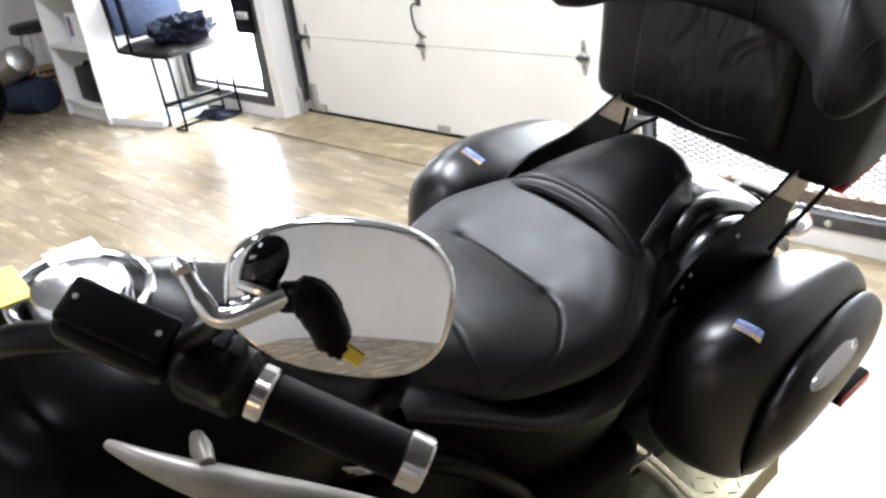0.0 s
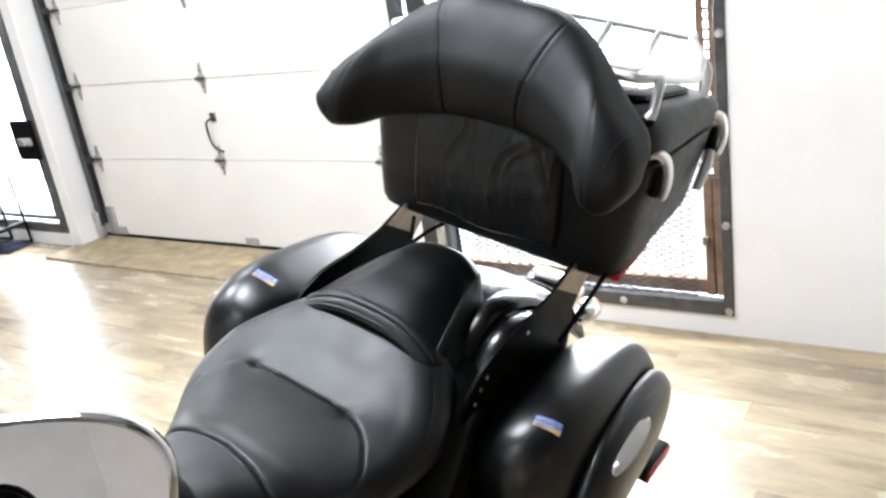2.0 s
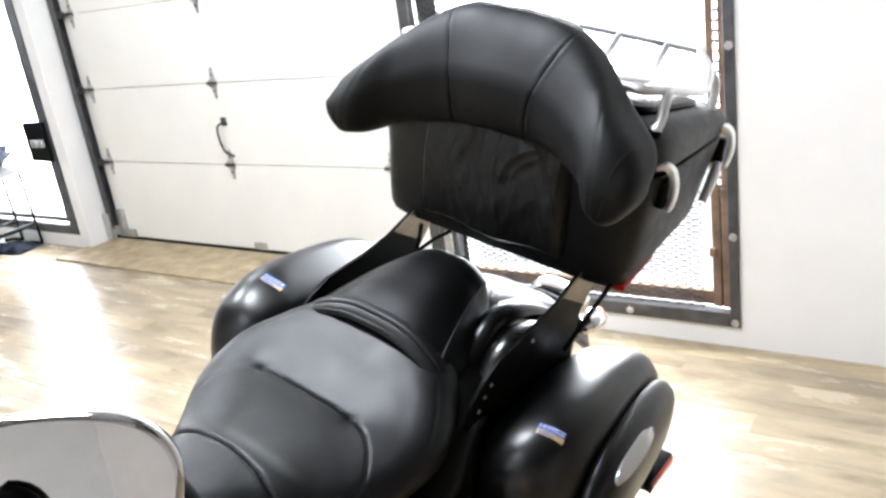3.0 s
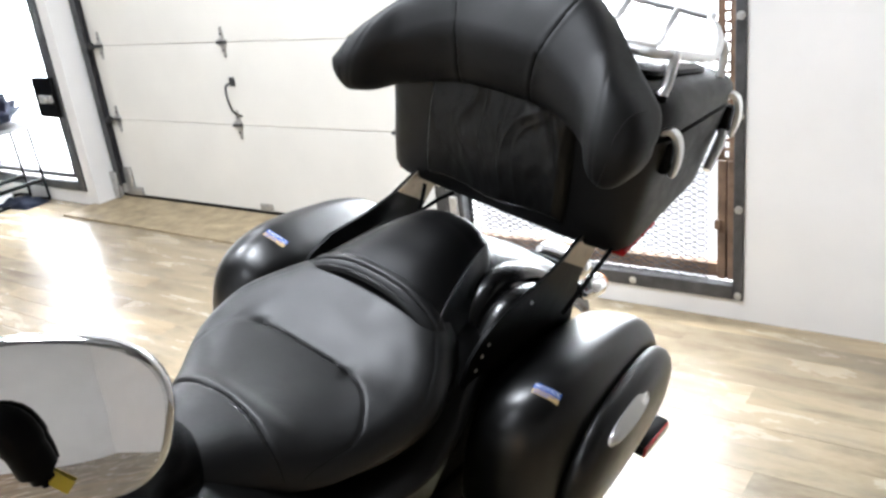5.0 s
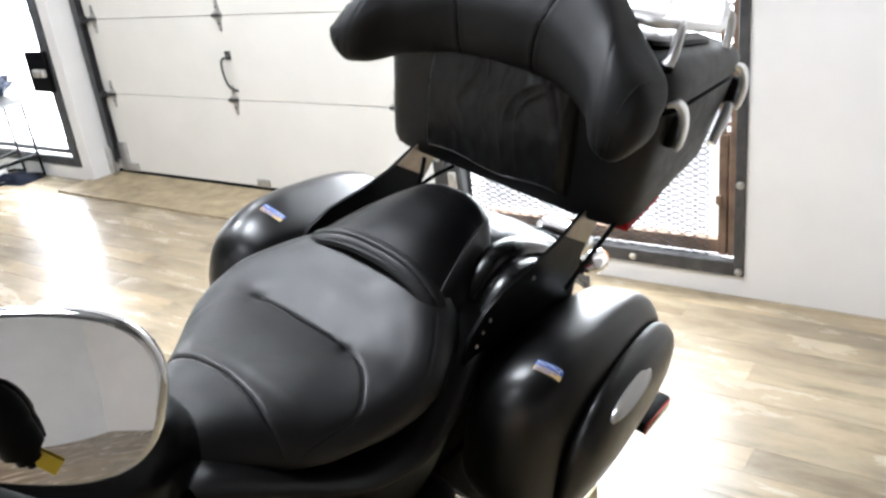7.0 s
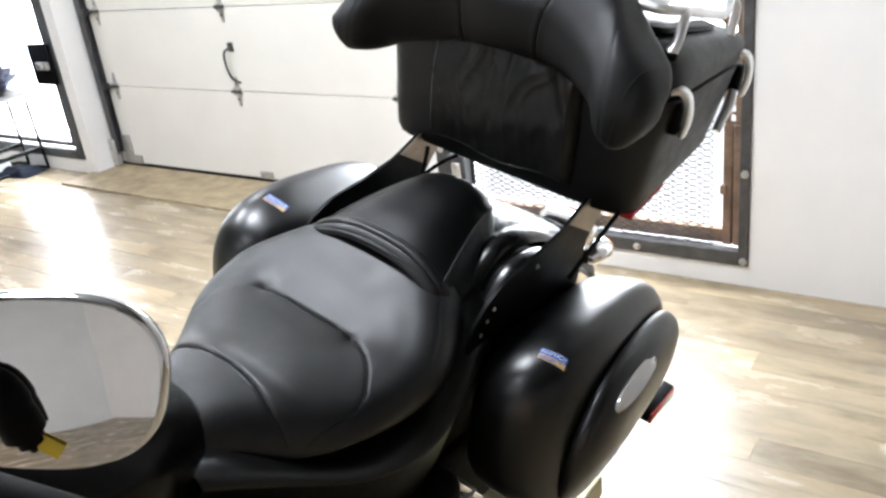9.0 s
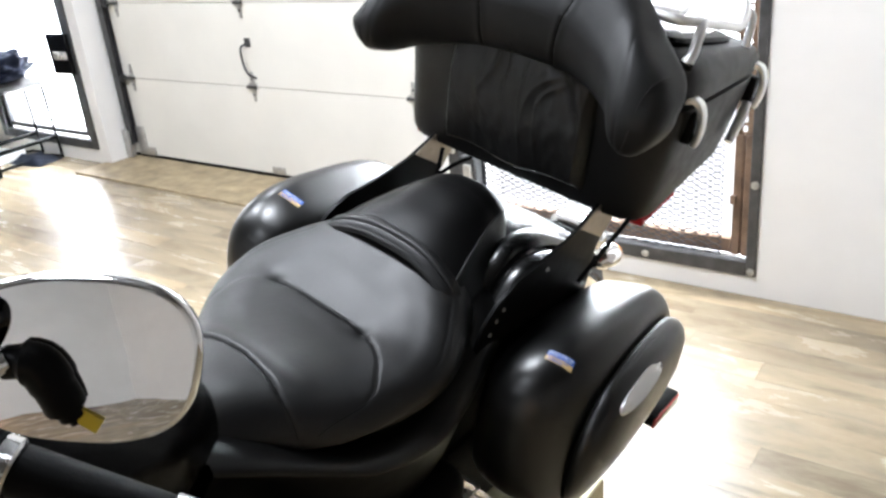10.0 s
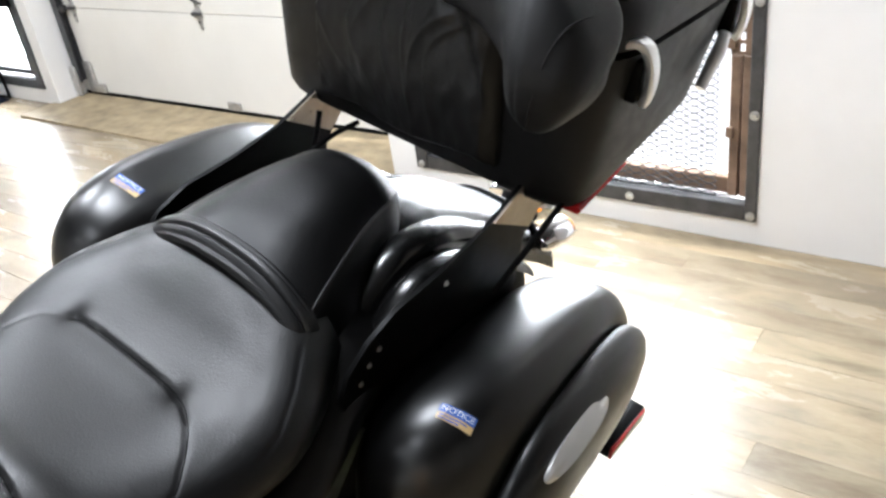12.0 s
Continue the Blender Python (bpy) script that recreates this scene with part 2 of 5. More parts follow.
def grid_bm(fn, nu, nv, bm=None):
    bm = bm or bmesh.new()
    vs = [[bm.verts.new(fn(i / nu, j / nv)) for j in range(nv + 1)] for i in range(nu + 1)]
    for i in range(nu):
        for j in range(nv):
            bm.faces.new((vs[i][j], vs[i + 1][j], vs[i + 1][j + 1], vs[i][j + 1]))
    return bm


def squircle(n, half_a, half_b, power):
    """Points (a, b) round a superellipse."""
    out = []
    for k in range(n):
        t = math.tau * k / n
        c, s = math.cos(t), math.sin(t)
        out.append((half_a * math.copysign(abs(c) ** (2 / power), c), half_b * math.copysign(abs(s) ** (2 / power), s)))
    return out


def disc_bm(centre, axis, radius, depth, sides=20, bevel=0.0, bm=None):
    bm = bm or bmesh.new()
    c, a = Vector(centre), Vector(axis).normalized()
    prof = [(radius, 0.0), (radius, depth - bevel), (radius - bevel, depth)] if bevel else [(radius, 0.0), (radius, depth)]
    ref = a.orthogonal().normalized()
    side = a.cross(ref)
    rings = [[c + a * h + (ref * math.cos(math.tau * k / sides) + side * math.sin(math.tau * k / sides)) * r for k in range(sides)] for r, h in prof]
    return loft_bm(rings, bm)


def interp(x, table):
    """Smooth curve through a short table of (x, value), without overshoot at the ends."""
    if x <= table[0][0]:
        return table[0][1]
    if x >= table[-1][0]:
        return table[-1][1]
    k = 0
    while x > table[k + 1][0]:
        k += 1
    (a, va), (b, vb) = table[k], table[k + 1]
    h, d = b - a, (vb - va) / (b - a)

    def slope(i):
        if i == 0 or i == len(table) - 1:
            return d
        d0 = (table[i][1] - table[i - 1][1]) / (table[i][0] - table[i - 1][0])
        d1 = (table[i + 1][1] - table[i][1]) / (table[i + 1][0] - table[i][0])
        return (d0 * (table[i + 1][0] - table[i][0]) + d1 * (table[i][0] - table[i - 1][0])) / (table[i + 1][0] - table[i - 1][0])

    m0, m1, t = slope(k), slope(k + 1), (x - a) / h
    return va * (2 * t ** 3 - 3 * t * t + 1) + m0 * h * (t ** 3 - 2 * t * t + t) + vb * (3 * t * t - 2 * t ** 3) + m1 * h * (t ** 3 - t * t)


def empty(name, m, label, category, group=""):
    ob = new(name)
    ob.matrix_world = m
    return tagged(ob, label, category, group)


def structure(name, bm, material, label, category, smooth=False):
    return tagged(part(name, bm, material, None, "", smooth), label, category, "", "structure")


# ---- setting ----
WALL_Y, LEFT_Y, DOOR_Y, NEAR_Y = 2.93, 3.10, 3.30, 2.27


def slabs(boxes):
    bm = bmesh.new()
    for lo, hi in boxes:
        box_bm(lo, hi, bm=bm)
    return bm


structure("ground", slabs([((-60, 3.42, -0.30), (60, 80, -0.02))]), YARD, "concrete yard outside the doors, paled as if sunlit", "ground")
structure("floor", slabs([((-9.6, -4.2, -0.25), (4.2, 3.42, -0.004))]), CONCRETE, "floor slab under the wood-look planks", "floor")
structure("ceiling", slabs([((-9.6, -4.2, TOP), (4.2, 3.5, TOP + 0.2))]), CEIL, "unseen ceiling, darkened to dim reflections on the bike", "ceiling")
structure("wall_south", slabs([((-9.6, -4.2, 0), (4.2, -4.0, TOP))]), WALL, "white painted wall", "wall")
structure("wall_east", slabs([((4.0, -4.0, 0), (4.2, 2.27, TOP))]), WALL, "white painted wall", "wall")
structure("wall_west", slabs([((-9.6, -4.0, 0), (-9.4, 3.1, TOP))]), WALL, "white painted wall", "wall")
structure("wall_return", slabs([((0.0, NEAR_Y, 0), (4.2, 3.25, TOP))]), WALL, "white painted wall corner that juts into the room", "wall")
# window wall beside the garage door
WX0, WX1, WZ0, WZ1 = -2.04, -0.775, 0.12, 2.15
structure("wall_window", slabs([((-2.22, WALL_Y, 0), (WX0, 3.25, TOP)), ((WX1, WALL_Y, 0), (0.0, 3.25, TOP)), ((WX0, WALL_Y, 0), (WX1, 3.25, WZ0)), ((WX0, WALL_Y, WZ1), (WX1, 3.25, TOP))]), WALL, "white painted wall round the barred window", "wall")
GX0, GX1, GZ = -4.99, -2.22, 2.45
structure("wall_lintel", slabs([((GX0, 3.10, GZ), (GX1, 3.45, TOP))]), WALL, "white painted wall above the garage door", "wall")
DX0, DX1, DZ0, DZ1 = -6.22, -5.16, 0.14, 2.15
structure("wall_left", slabs([((-9.6, LEFT_Y, 0), (DX0, 3.45, TOP)), ((DX1, LEFT_Y, 0), (GX0, 3.45, TOP)), ((DX0, LEFT_Y, 0), (DX1, 3.45, DZ0)), ((DX0, LEFT_Y, DZ1), (DX1, 3.45, TOP))]), WALL, "white painted wall round the glazed door", "wall")

# ---- garage door ----
SECTIONS = (0.02, 0.545, 1.015, 1.48, 1.95, 2.42)


def hinge_bm(x, z, side=False):
    bm = bmesh.new()
    y = DOOR_Y
    for s in (-1, 1):
        bm2 = [(x - 0.018, z + s * 0.008), (x + 0.018, z + s * 0.008), (x + 0.008, z + s * 0.085), (x - 0.008, z + s * 0.085)]
        rings = [[Vector((a, y - d, b)) for a, b in bm2] for d in (0.0, 0.006)]
        loft_bm(rings, bm)
    box_bm((x - 0.03, y - 0.012, z - 0.02), (x + 0.03, y - 0.002, z + 0.02), 0.002, 1, bm)
    return bm


def pin_bm(x, z, side=False):
    y = DOOR_Y
    bm = tube_bm([(x - 0.034, y - 0.016, z), (x + 0.034, y - 0.016, z)], 0.009, 10)
    for s in (-1, 1):
        disc_bm(Vector((x, y - 0.006, z + s * 0.045)), (0, -1, 0), 0.006, 0.004, 10, bm=bm)
    if side:
        tube_bm([(x - 0.09, y - 0.03, z), (x, y - 0.03, z)], 0.006, 8, bm)
        tube_bm([(x - 0.075, y - 0.03, z), (x - 0.05, y - 0.03, z)], 0.023, 12, bm)
    return bm


def garage_door():
    ob = empty("garage_door", pose(0, 0, 0), "cream sectional garage door, closed, with zinc hinges", "garage door")
    for a, b in zip(SECTIONS, SECTIONS[1:]):
        part("panel", box_bm((GX0 - 0.02, DOOR_Y, a), (GX1 + 0.05, DOOR_Y + 0.045, b - 0.004), 0.003, 1), DOORPAINT, ob, smooth=False)
    for z in SECTIONS[1:-1]:
        for x in (-3.70, -2.54):
            part("pin", pin_bm(x, z), DARKZINC, part("hinge", hinge_bm(x, z), ZINC, ob))
        part("pin", pin_bm(-4.84, z, True), DARKZINC, part("hinge", hinge_bm(-4.84, z), ZINC, ob))
    part("bottom_seal", box_bm((GX0 - 0.01, DOOR_Y - 0.006, 0.0), (GX1 + 0.03, DOOR_Y + 0.05, 0.03), 0.006), RUBBER, ob, "dark rubber seal")
    for x in (-3.60, -2.54):
        part("bracket", box_bm((x - 0.05, DOOR_Y - 0.012, 0.03), (x + 0.05, DOOR_Y, 0.075), 0.003), ZINC, ob)
    part("corner_bracket", box_bm((-4.92, DOOR_Y - 0.02, 0.03), (-4.76, DOOR_Y, 0.085), 0.004), ZINC, ob)
    part("corner_bracket", box_bm((-4.92, DOOR_Y - 0.018, 0.03), (-4.84, DOOR_Y + 0.0, 0.22), 0.004), ZINC, ob)
    hx0 = -3.665
    handle = tube_bm(smooth_line([(hx0 - 0.02, DOOR_Y, 0.79), (hx0 - 0.034, DOOR_Y - 0.045, 0.775), (hx0 - 0.034, DOOR_Y - 0.05, 0.70), (hx0 - 0.012, DOOR_Y - 0.045, 0.63), (hx0, DOOR_Y, 0.595)], 6), 0.0065, 10)
    box_bm((hx0 - 0.045, DOOR_Y - 0.006, 0.77), (hx0, DOOR_Y, 0.82), 0.004, 1, handle)
    part("handle", handle, DARKZINC, ob, "zinc pull handle")
    rail = bmesh.new()
    box_bm((-4.965, DOOR_Y - 0.055, 0.10), (-4.960, DOOR_Y + 0.0, 2.4), bm=rail)
    box_bm((-4.965, DOOR_Y - 0.058, 0.10), (-4.91, DOOR_Y - 0.055, 2.4), bm=rail)
    box_bm((-4.965, DOOR_Y - 0.003, 0.10), (-4.93, DOOR_Y, 2.4), bm=rail)
    part("track", rail, FRAME, ob, "grey steel roller track", False)
    foot = bmesh.new()
    box_bm((-4.985, DOOR_Y - 0.08, 0.02), (-4.93, DOOR_Y - 0.06, 0.20), 0.003, 1, foot)
    part("track_bracket", foot, ZINC, ob)
    return ob


garage_door()
structure("threshold", box_bm((-5.06, 2.87, -0.002), (-2.16, 3.33, 0.012), 0.003, 1), THRESH, "worn plywood threshold before the garage door", "threshold")


def bolt_head(name, centre, axis, radius, material, parent):
    bm = disc_bm(centre, axis, radius * 1.35, radius * 0.25, 14)
    disc_bm(Vector(centre) + Vector(axis).normalized() * radius * 0.25, axis, radius, radius * 0.7, 6, radius * 0.15, bm)
    return part(name, bm, material, parent)


def expanded_metal(x0, x1, z0, z1, y, pitch_x, pitch_z, strand):
    """Diamond mesh: crossing zigzag strands."""
    bm = bmesh.new()
    n = int((x1 - x0) / pitch_x)
    rows = int((z1 - z0) / pitch_z)
    for r in range(rows + 1):
        z = z0 + r * pitch_z
        for s in (1, -1):
            pts = []
            for k in range(n * 2 + 1):
                lift = s * pitch_z * 0.5 * (1 if k % 2 else 0)
                pts.append((x0 + k * pitch_x / 2, y + 0.003 * s, min(z1, max(z0, z + lift))))
            for a, b in zip(pts, pts[1:]):
                a, b = Vector(a), Vector(b)
                d = (b - a).normalized()
                up = Vector((-d.z, 0, d.x)) * strand * 0.5
                dep = Vector((0, strand * 0.4, 0))
                c = [a + up - dep, a - up - dep, a - up + dep, a + up + dep]
                e = [b + up - dep, b - up - dep, b - up + dep, b + up + dep]
                va, vb = [bm.verts.new(p) for p in c], [bm.verts.new(p) for p in e]
                for i in range(4):
                    bm.faces.new((va[i], va[(i + 1) % 4], vb[(i + 1) % 4], vb[i]))
    return bm


def barred_window():
    ob = empty("window_1", pose(0, 0, 0), "tall window behind a bolted grey steel frame with diamond mesh", "window")
    ob["kind"] = "structure"
    y0, y1 = WALL_Y - 0.012, WALL_Y + 0.03
    ox0, ox1, oz0, oz1, w, v = -2.085, -0.748, 0.082, 2.20, 0.055, 0.036
    for name, lo, hi in (("frame_side", (ox0, y0, oz0), (ox0 + w, y1, oz1)), ("frame_side", (ox1 - v, y0, oz0), (ox1, y1, oz1)), ("frame_rail", (ox0 + w, y0 + 0.001, oz0), (ox1 - v, y1, oz0 + w)), ("frame_rail", (ox0 + w, y0 + 0.001, oz1 - w), (ox1 - v, y1, oz1))):
        part(name, box_bm(lo, hi, 0.003, 1), FRAME, ob)
    for k in range(7):
        z = oz0 + 0.02 + k * 0.335
        for x in (ox0 + 0.027, ox1 - 0.017):
            bolt_head("bolt", (x, y0, z), (0, -1, 0), 0.011, ZINC, ob)
    for x in (-1.17, -1.60):
        bolt_head("bolt", (x, y0, oz0 + 0.025), (0, -1, 0), 0.011, ZINC, ob)
    part("mesh", expanded_metal(ox0 + w - 0.01, -0.855, oz0 + w, oz1 - w, WALL_Y + 0.035, 0.050, 0.0235, 0.0030), FRAME, ob, "weathered diamond mesh", False)["kind"] = "stuff"
    strip = bmesh.new()
    x0, y2 = -0.858, WALL_Y + 0.04
    box_bm((x0, y2, 0.60), (x0 + 0.026, y2 + 0.006, oz1 - w), bm=strip)
    box_bm((x0 + 0.042, y2, 0.60), (ox1 - v + 0.01, y2 + 0.006, oz1 - w), bm=strip)
    k = 0.60
    while k < oz1 - w - 0.03:
        box_bm((x0 + 0.026, y2, k), (x0 + 0.042, y2 + 0.006, k + 0.011), bm=strip)
        k += 0.034
    part("slotted_strip", strip, RUST, ob, "rust-stained slotted strip", False)
    for a, b in ((x0, x0 + 0.033), (x0 + 0.037, ox1 - v + 0.01)):
        part("post", box_bm((a, y2, oz0 + w), (b, y2 + 0.03, 0.598), 0.004, 1), RUST, ob, "rust-stained timber post")
    for z in (0.34, 0.62, 0.95, 1.30, 1.65):
        part("clip", box_bm((x0 - 0.006, WALL_Y + 0.026, z), (x0 + 0.016, y2 - 0.001, z + 0.035), 0.002, 1), RUST, ob)
    part("sill_bar", box_bm((ox0 + w, WALL_Y + 0.055, oz0 + w), (x0 - 0.001, WALL_Y + 0.09, oz0 + w + 0.055), 0.003, 1), RUST, ob, "rusty bar behind the mesh")
    part("window_frame", box_bm((-0.80, 3.17, WZ0), (-0.776, 3.22, WZ1), 0.004, 1), FRAME, ob)
    pane = part("pane", box_bm((WX0, 3.185, WZ0), (WX1, 3.193, WZ1)), GLASS, ob, "clear glass", False)
    pane.visible_shadow = False
    lock = box_bm((-2.02, WALL_Y - 0.03, 0.26), (-1.93, WALL_Y + 0.02, 0.42), 0.006, 1)
    part("lock_box", lock, FRAME, ob, "grey steel lock box")
    part("lock_plate", box_bm((-1.99, WALL_Y - 0.045, 0.29), (-1.95, WALL_Y - 0.028, 0.39), 0.004, 1), ZINC, ob)
    part("guard_plate", box_bm((-2.03, WALL_Y + 0.045, 0.137), (-1.93, WALL_Y + 0.05, 2.145), 0.002, 1), FRAME, ob)


barred_window()


def glazed_door():
    ob = empty("door_1", pose(0, 0, 0), "glazed door in a dark steel frame, closed", "door")
    ob["kind"] = "structure"
    x0, x1, z0, z1 = -6.29, -5.09, 0.092, 2.2
    y0 = LEFT_Y - 0.012
    for lo, hi in (((x0, y0, z0), (x0 + 0.07, y0 + 0.05, z1)), ((x1 - 0.07, y0, z0), (x1, y0 + 0.05, z1)), ((x0 + 0.07, y0, z0), (x1 - 0.07, y0 + 0.05, z0 + 0.06)), ((x0 + 0.07, y0, z1 - 0.06), (x1 - 0.07, y0 + 0.05, z1))):
        part("frame", box_bm(lo, hi, 0.004, 1), FRAME, ob)
    for lo, hi in (((x0 + 0.09, y0 + 0.02, z0 + 0.08), (x0 + 0.115, y0 + 0.06, z1 - 0.09)), ((x1 - 0.125, y0 + 0.02, z0 + 0.08), (x1 - 0.10, y0 + 0.06, z1 - 0.09)), ((x0 + 0.115, y0 + 0.02, z0 + 0.08), (x1 - 0.125, y0 + 0.06, z0 + 0.11))):
        part("leaf_frame", box_bm(lo, hi, 0.003, 1), FRAME, ob)
    pane = part("pane", box_bm((x0 + 0.07, y0 + 0.045, z0 + 0.06), (x1 - 0.07, y0 + 0.052, z1 - 0.06)), GLASS, ob, "clear glass", False)
    pane.visible_shadow = False
    lock = part("lock_box", box_bm((-5.33, y0 - 0.03, 0.60), (-5.11, y0, 0.86), 0.006, 1), BLACKMETAL, ob, "black lock box")
    bar = box_bm((-5.25, y0 - 0.055, 0.70), (-5.12, y0 - 0.03, 0.75), 0.006, 1)
    disc_bm((-5.17, y0 - 0.055, 0.725), (0, -1, 0), 0.02, 0.02, 16, 0.004, bar)
    part("latch_bolt", bar, ZINC, lock)


glazed_door()

# ---- motorcycle ----
lean = radians(14)
F = Vector((-0.06, -0.998, 0)).normalized()
LEFT = Vector((0.998, -0.06, 0)).normalized() * math.cos(lean) + Vector((0, 0, -math.sin(lean)))
UP = F.cross(LEFT)
BIKE = Matrix((F, LEFT, UP)).transposed().to_4x4()
BIKE.translation = (-1.049, 1.317, 0.15)
bike = empty("motorcycle", BIKE, "black touring motorcycle on its side stand, on a steel lift", "motorcycle")


SEAT_TOP = [(0.165, 0.782), (0.21, 0.766), (0.25, 0.747), (0.29, 0.728), (0.34, 0.712), (0.39, 0.708), (0.45, 0.714), (0.51, 0.725), (0.555, 0.734), (0.60, 0.738), (0.66, 0.741), (0.72, 0.75)]
SEAT_HALF = [(0.165, 0.185), (0.22, 0.217), (0.30, 0.245), (0.38, 0.238), (0.45, 0.216), (0.50, 0.19), (0.55, 0.160), (0.60, 0.125), (0.66, 0.10), (0.72, 0.085)]
SEAT_MID = [(0.165, -0.03), (0.30, -0.025), (0.42, -0.015), (0.55, 0.008), (0.72, 0.0)]
SEAT_RISE = [(0.165, -0.02), (0.22, -0.004), (0.30, 0.024), (0.38, 0.030), (0.45, 0.015), (0.52, 0.0), (0.72, 0.0)]
SEAT_ROLL = [(0.165, 0.07), (0.40, 0.07), (0.50, 0.075), (0.72, 0.07)]
SEAT_POWER = [(0.165, 3.4), (0.38, 3.6), (0.50, 2.7), (0.72, 2.4)]
SEAT_FOOT = [(0.165, 0.66), (0.30, 0.625), (0.40, 0.62), (0.50, 0.645), (0.60, 0.67), (0.72, 0.675)]
TUFT = [(0.575, -0.15), (0.52, -0.185), (0.465, -0.20), (0.43, -0.195), (0.385, -0.175), (0.357, -0.140), (0.353, -0.09), (0.352, -0.03), (0.353, 0.03), (0.357, 0.072), (0.376, 0.112), (0.402, 0.143), (0.44, 0.172), (0.467, 0.178), (0.52, 0.169), (0.577, 0.158)]
BUTTONS = [(0.357, -0.140), (0.357, 0.070)]
BOLSTER_SEAM = [(0.225, 0.165), (0.27, 0.198), (0.32, 0.224), (0.36, 0.23)]
FRONT_SEAM = [(0.562, -0.13), (0.553, -0.065), (0.551, 0.0), (0.560, 0.065), (0.571, 0.112), (0.578, 0.158)]


def groove(p, line, width, depth):
    """How deep a stitched crease along a polyline presses the point p in (x, y)."""
    best = 9.0
    for (ax, ay), (bx, by) in zip(line, line[1:]):
        dx, dy = bx - ax, by - ay
        t = max(0.0, min(1.0, ((p[0] - ax) * dx + (p[1] - ay) * dy) / (dx * dx + dy * dy)))
        best = min(best, math.hypot(p[0] - ax - dx * t, p[1] - ay - dy * t))
    return depth * math.exp(-((best / width) ** 2))


def seat_point(u, v):
    x = 0.165 + u * 0.555
    half, top, mid = interp(x, SEAT_HALF), interp(x, SEAT_TOP), interp(x, SEAT_MID)
    rise, roll, power = interp(x, SEAT_RISE), interp(x, SEAT_ROLL), interp(x, SEAT_POWER)
    a = (v - 0.5) * 2.0
    if abs(a) < 0.8:
        w = math.sin(abs(a) / 0.8 * math.pi / 2)
        z = top + rise * w * w - roll * (1 - max(0.0, 1 - w ** power) ** 0.5)
        y = mid + math.copysign(half * w, a)
    else:
        t = (abs(a) - 0.8) / 0.2
        edge = top + rise - roll
        y = mid + math.copysign(half * (1 - 0.10 * t * t), a)
        z = edge + (min(edge - 0.01, interp(x, SEAT_FOOT)) - edge) * t
    press = groove((x, y), TUFT, 0.0030, 0.0016) + groove((x, y), TUFT[5:11], 0.0035, 0.0018) + groove((x, y), TUFT[5:10], 0.020, 0.0018)
    for sx, sy in BUTTONS:
        press += 0.004 * math.exp(-(((x - sx) ** 2 + (y - sy) ** 2) / 0.012 ** 2)) + 0.003 * math.exp(-(((x - sx - 0.004) ** 2 + (y - sy) ** 2) / 0.032 ** 2))
    front = groove((x, y), FRONT_SEAM, 0.0035, 0.0045)
    press += front - 0.004 * math.exp(-(((x - 0.537) / 0.02) ** 2)) * max(0.0, 1 - (y / 0.16) ** 2)
    # the bolster is sewn on outside the sitting panel
    e = math.hypot((x - 0.40) / 0.185, (y + 0.025) / 0.19)
    if x < 0.47:
        press += 0.0006 * math.exp(-(((e - 1.0) / 0.08) ** 2))
    press += groove((x, abs(y + 0.02)), BOLSTER_SEAM, 0.0026, 0.0012)
    press += 0.0005 * noise.noise((x * 16, y * 16, 0.3)) + 0.0009 * noise.noise((x * 7, y * 5, 2.3))
    side = 1.0 if abs(a) < 0.8 else 0.3
    return Vector((x, y, z - press * side))


seat = part("rider_seat", grid_bm(seat_point, 190, 190), SEAT_LEATHER, bike, "smooth black leather rider seat with tufted seam")


def laid_thread(ob, name, points, outward, radius, material, sink=0.00012):
    """A fine cord that follows a surface."""
    tree = BVHTree.FromPolygons([v.co for v in ob.data.vertices], [f.vertices for f in ob.data.polygons])
    o = Vector(outward).normalized()
    line = []
    for p in smooth_line(points, 6):
        hit, _, _, _ = tree.ray_cast(Vector(p) + o * 0.4, -o)
        if hit:
            line.append(hit + o * (radius * 0.5 - sink))
    return part(name, tube_bm(line, radius, 6), material, ob)


laid_thread(seat, "seam", [(x, y, 0.7) for x, y in TUFT[5:16]], (0, 0, 1), 0.0009, RUBBER)
laid_thread(seat, "seam", [(x, y, 0.7) for x, y in FRONT_SEAM], (0, 0, 1), 0.0008, RUBBER)


def pillion_point(u, v):
    x = 0.25 - u * 0.32
    top = interp(x, [(-0.07, 0.755), (-0.045, 0.815), (-0.01, 0.848), (0.05, 0.860), (0.15, 0.845), (0.25, 0.812)])
    crease = interp(x, [(-0.07, 0.02), (-0.045, 0.055), (-0.01, 0.082), (0.05, 0.098), (0.107, 0.113), (0.25, 0.152)])
    foot = interp(x, [(-0.07, 0.028), (-0.045, 0.068), (-0.01, 0.098), (0.1, 0.138), (0.18, 0.166), (0.25, 0.194)])
    a = (v - 0.5) * 2.0
    drop = interp(x, [(-0.07, 0.02), (0.0, 0.034), (0.25, 0.040)])
    if abs(a) < 0.6:
        b = abs(a) / 0.6
        y, z = math.copysign(crease * b, a), top - drop * b ** 2.6
    else:
        t = (abs(a) - 0.6) / 0.4
        y = math.copysign(crease + (foot - crease) * t ** 0.85, a)
        z = top - drop - (top - drop - interp(x, [(-0.07, 0.72), (0.05, 0.745), (0.18, 0.725), (0.25, 0.70)])) * t
    return Vector((x - 0.036, y - 0.023, z - 0.026 + 0.0015 * noise.noise((x * 14, y * 14, 7.0))))


pillion = part("pillion_seat", grid_bm(pillion_point, 70, 70), MATT_LEATHER, bike, "smooth black leather passenger seat")
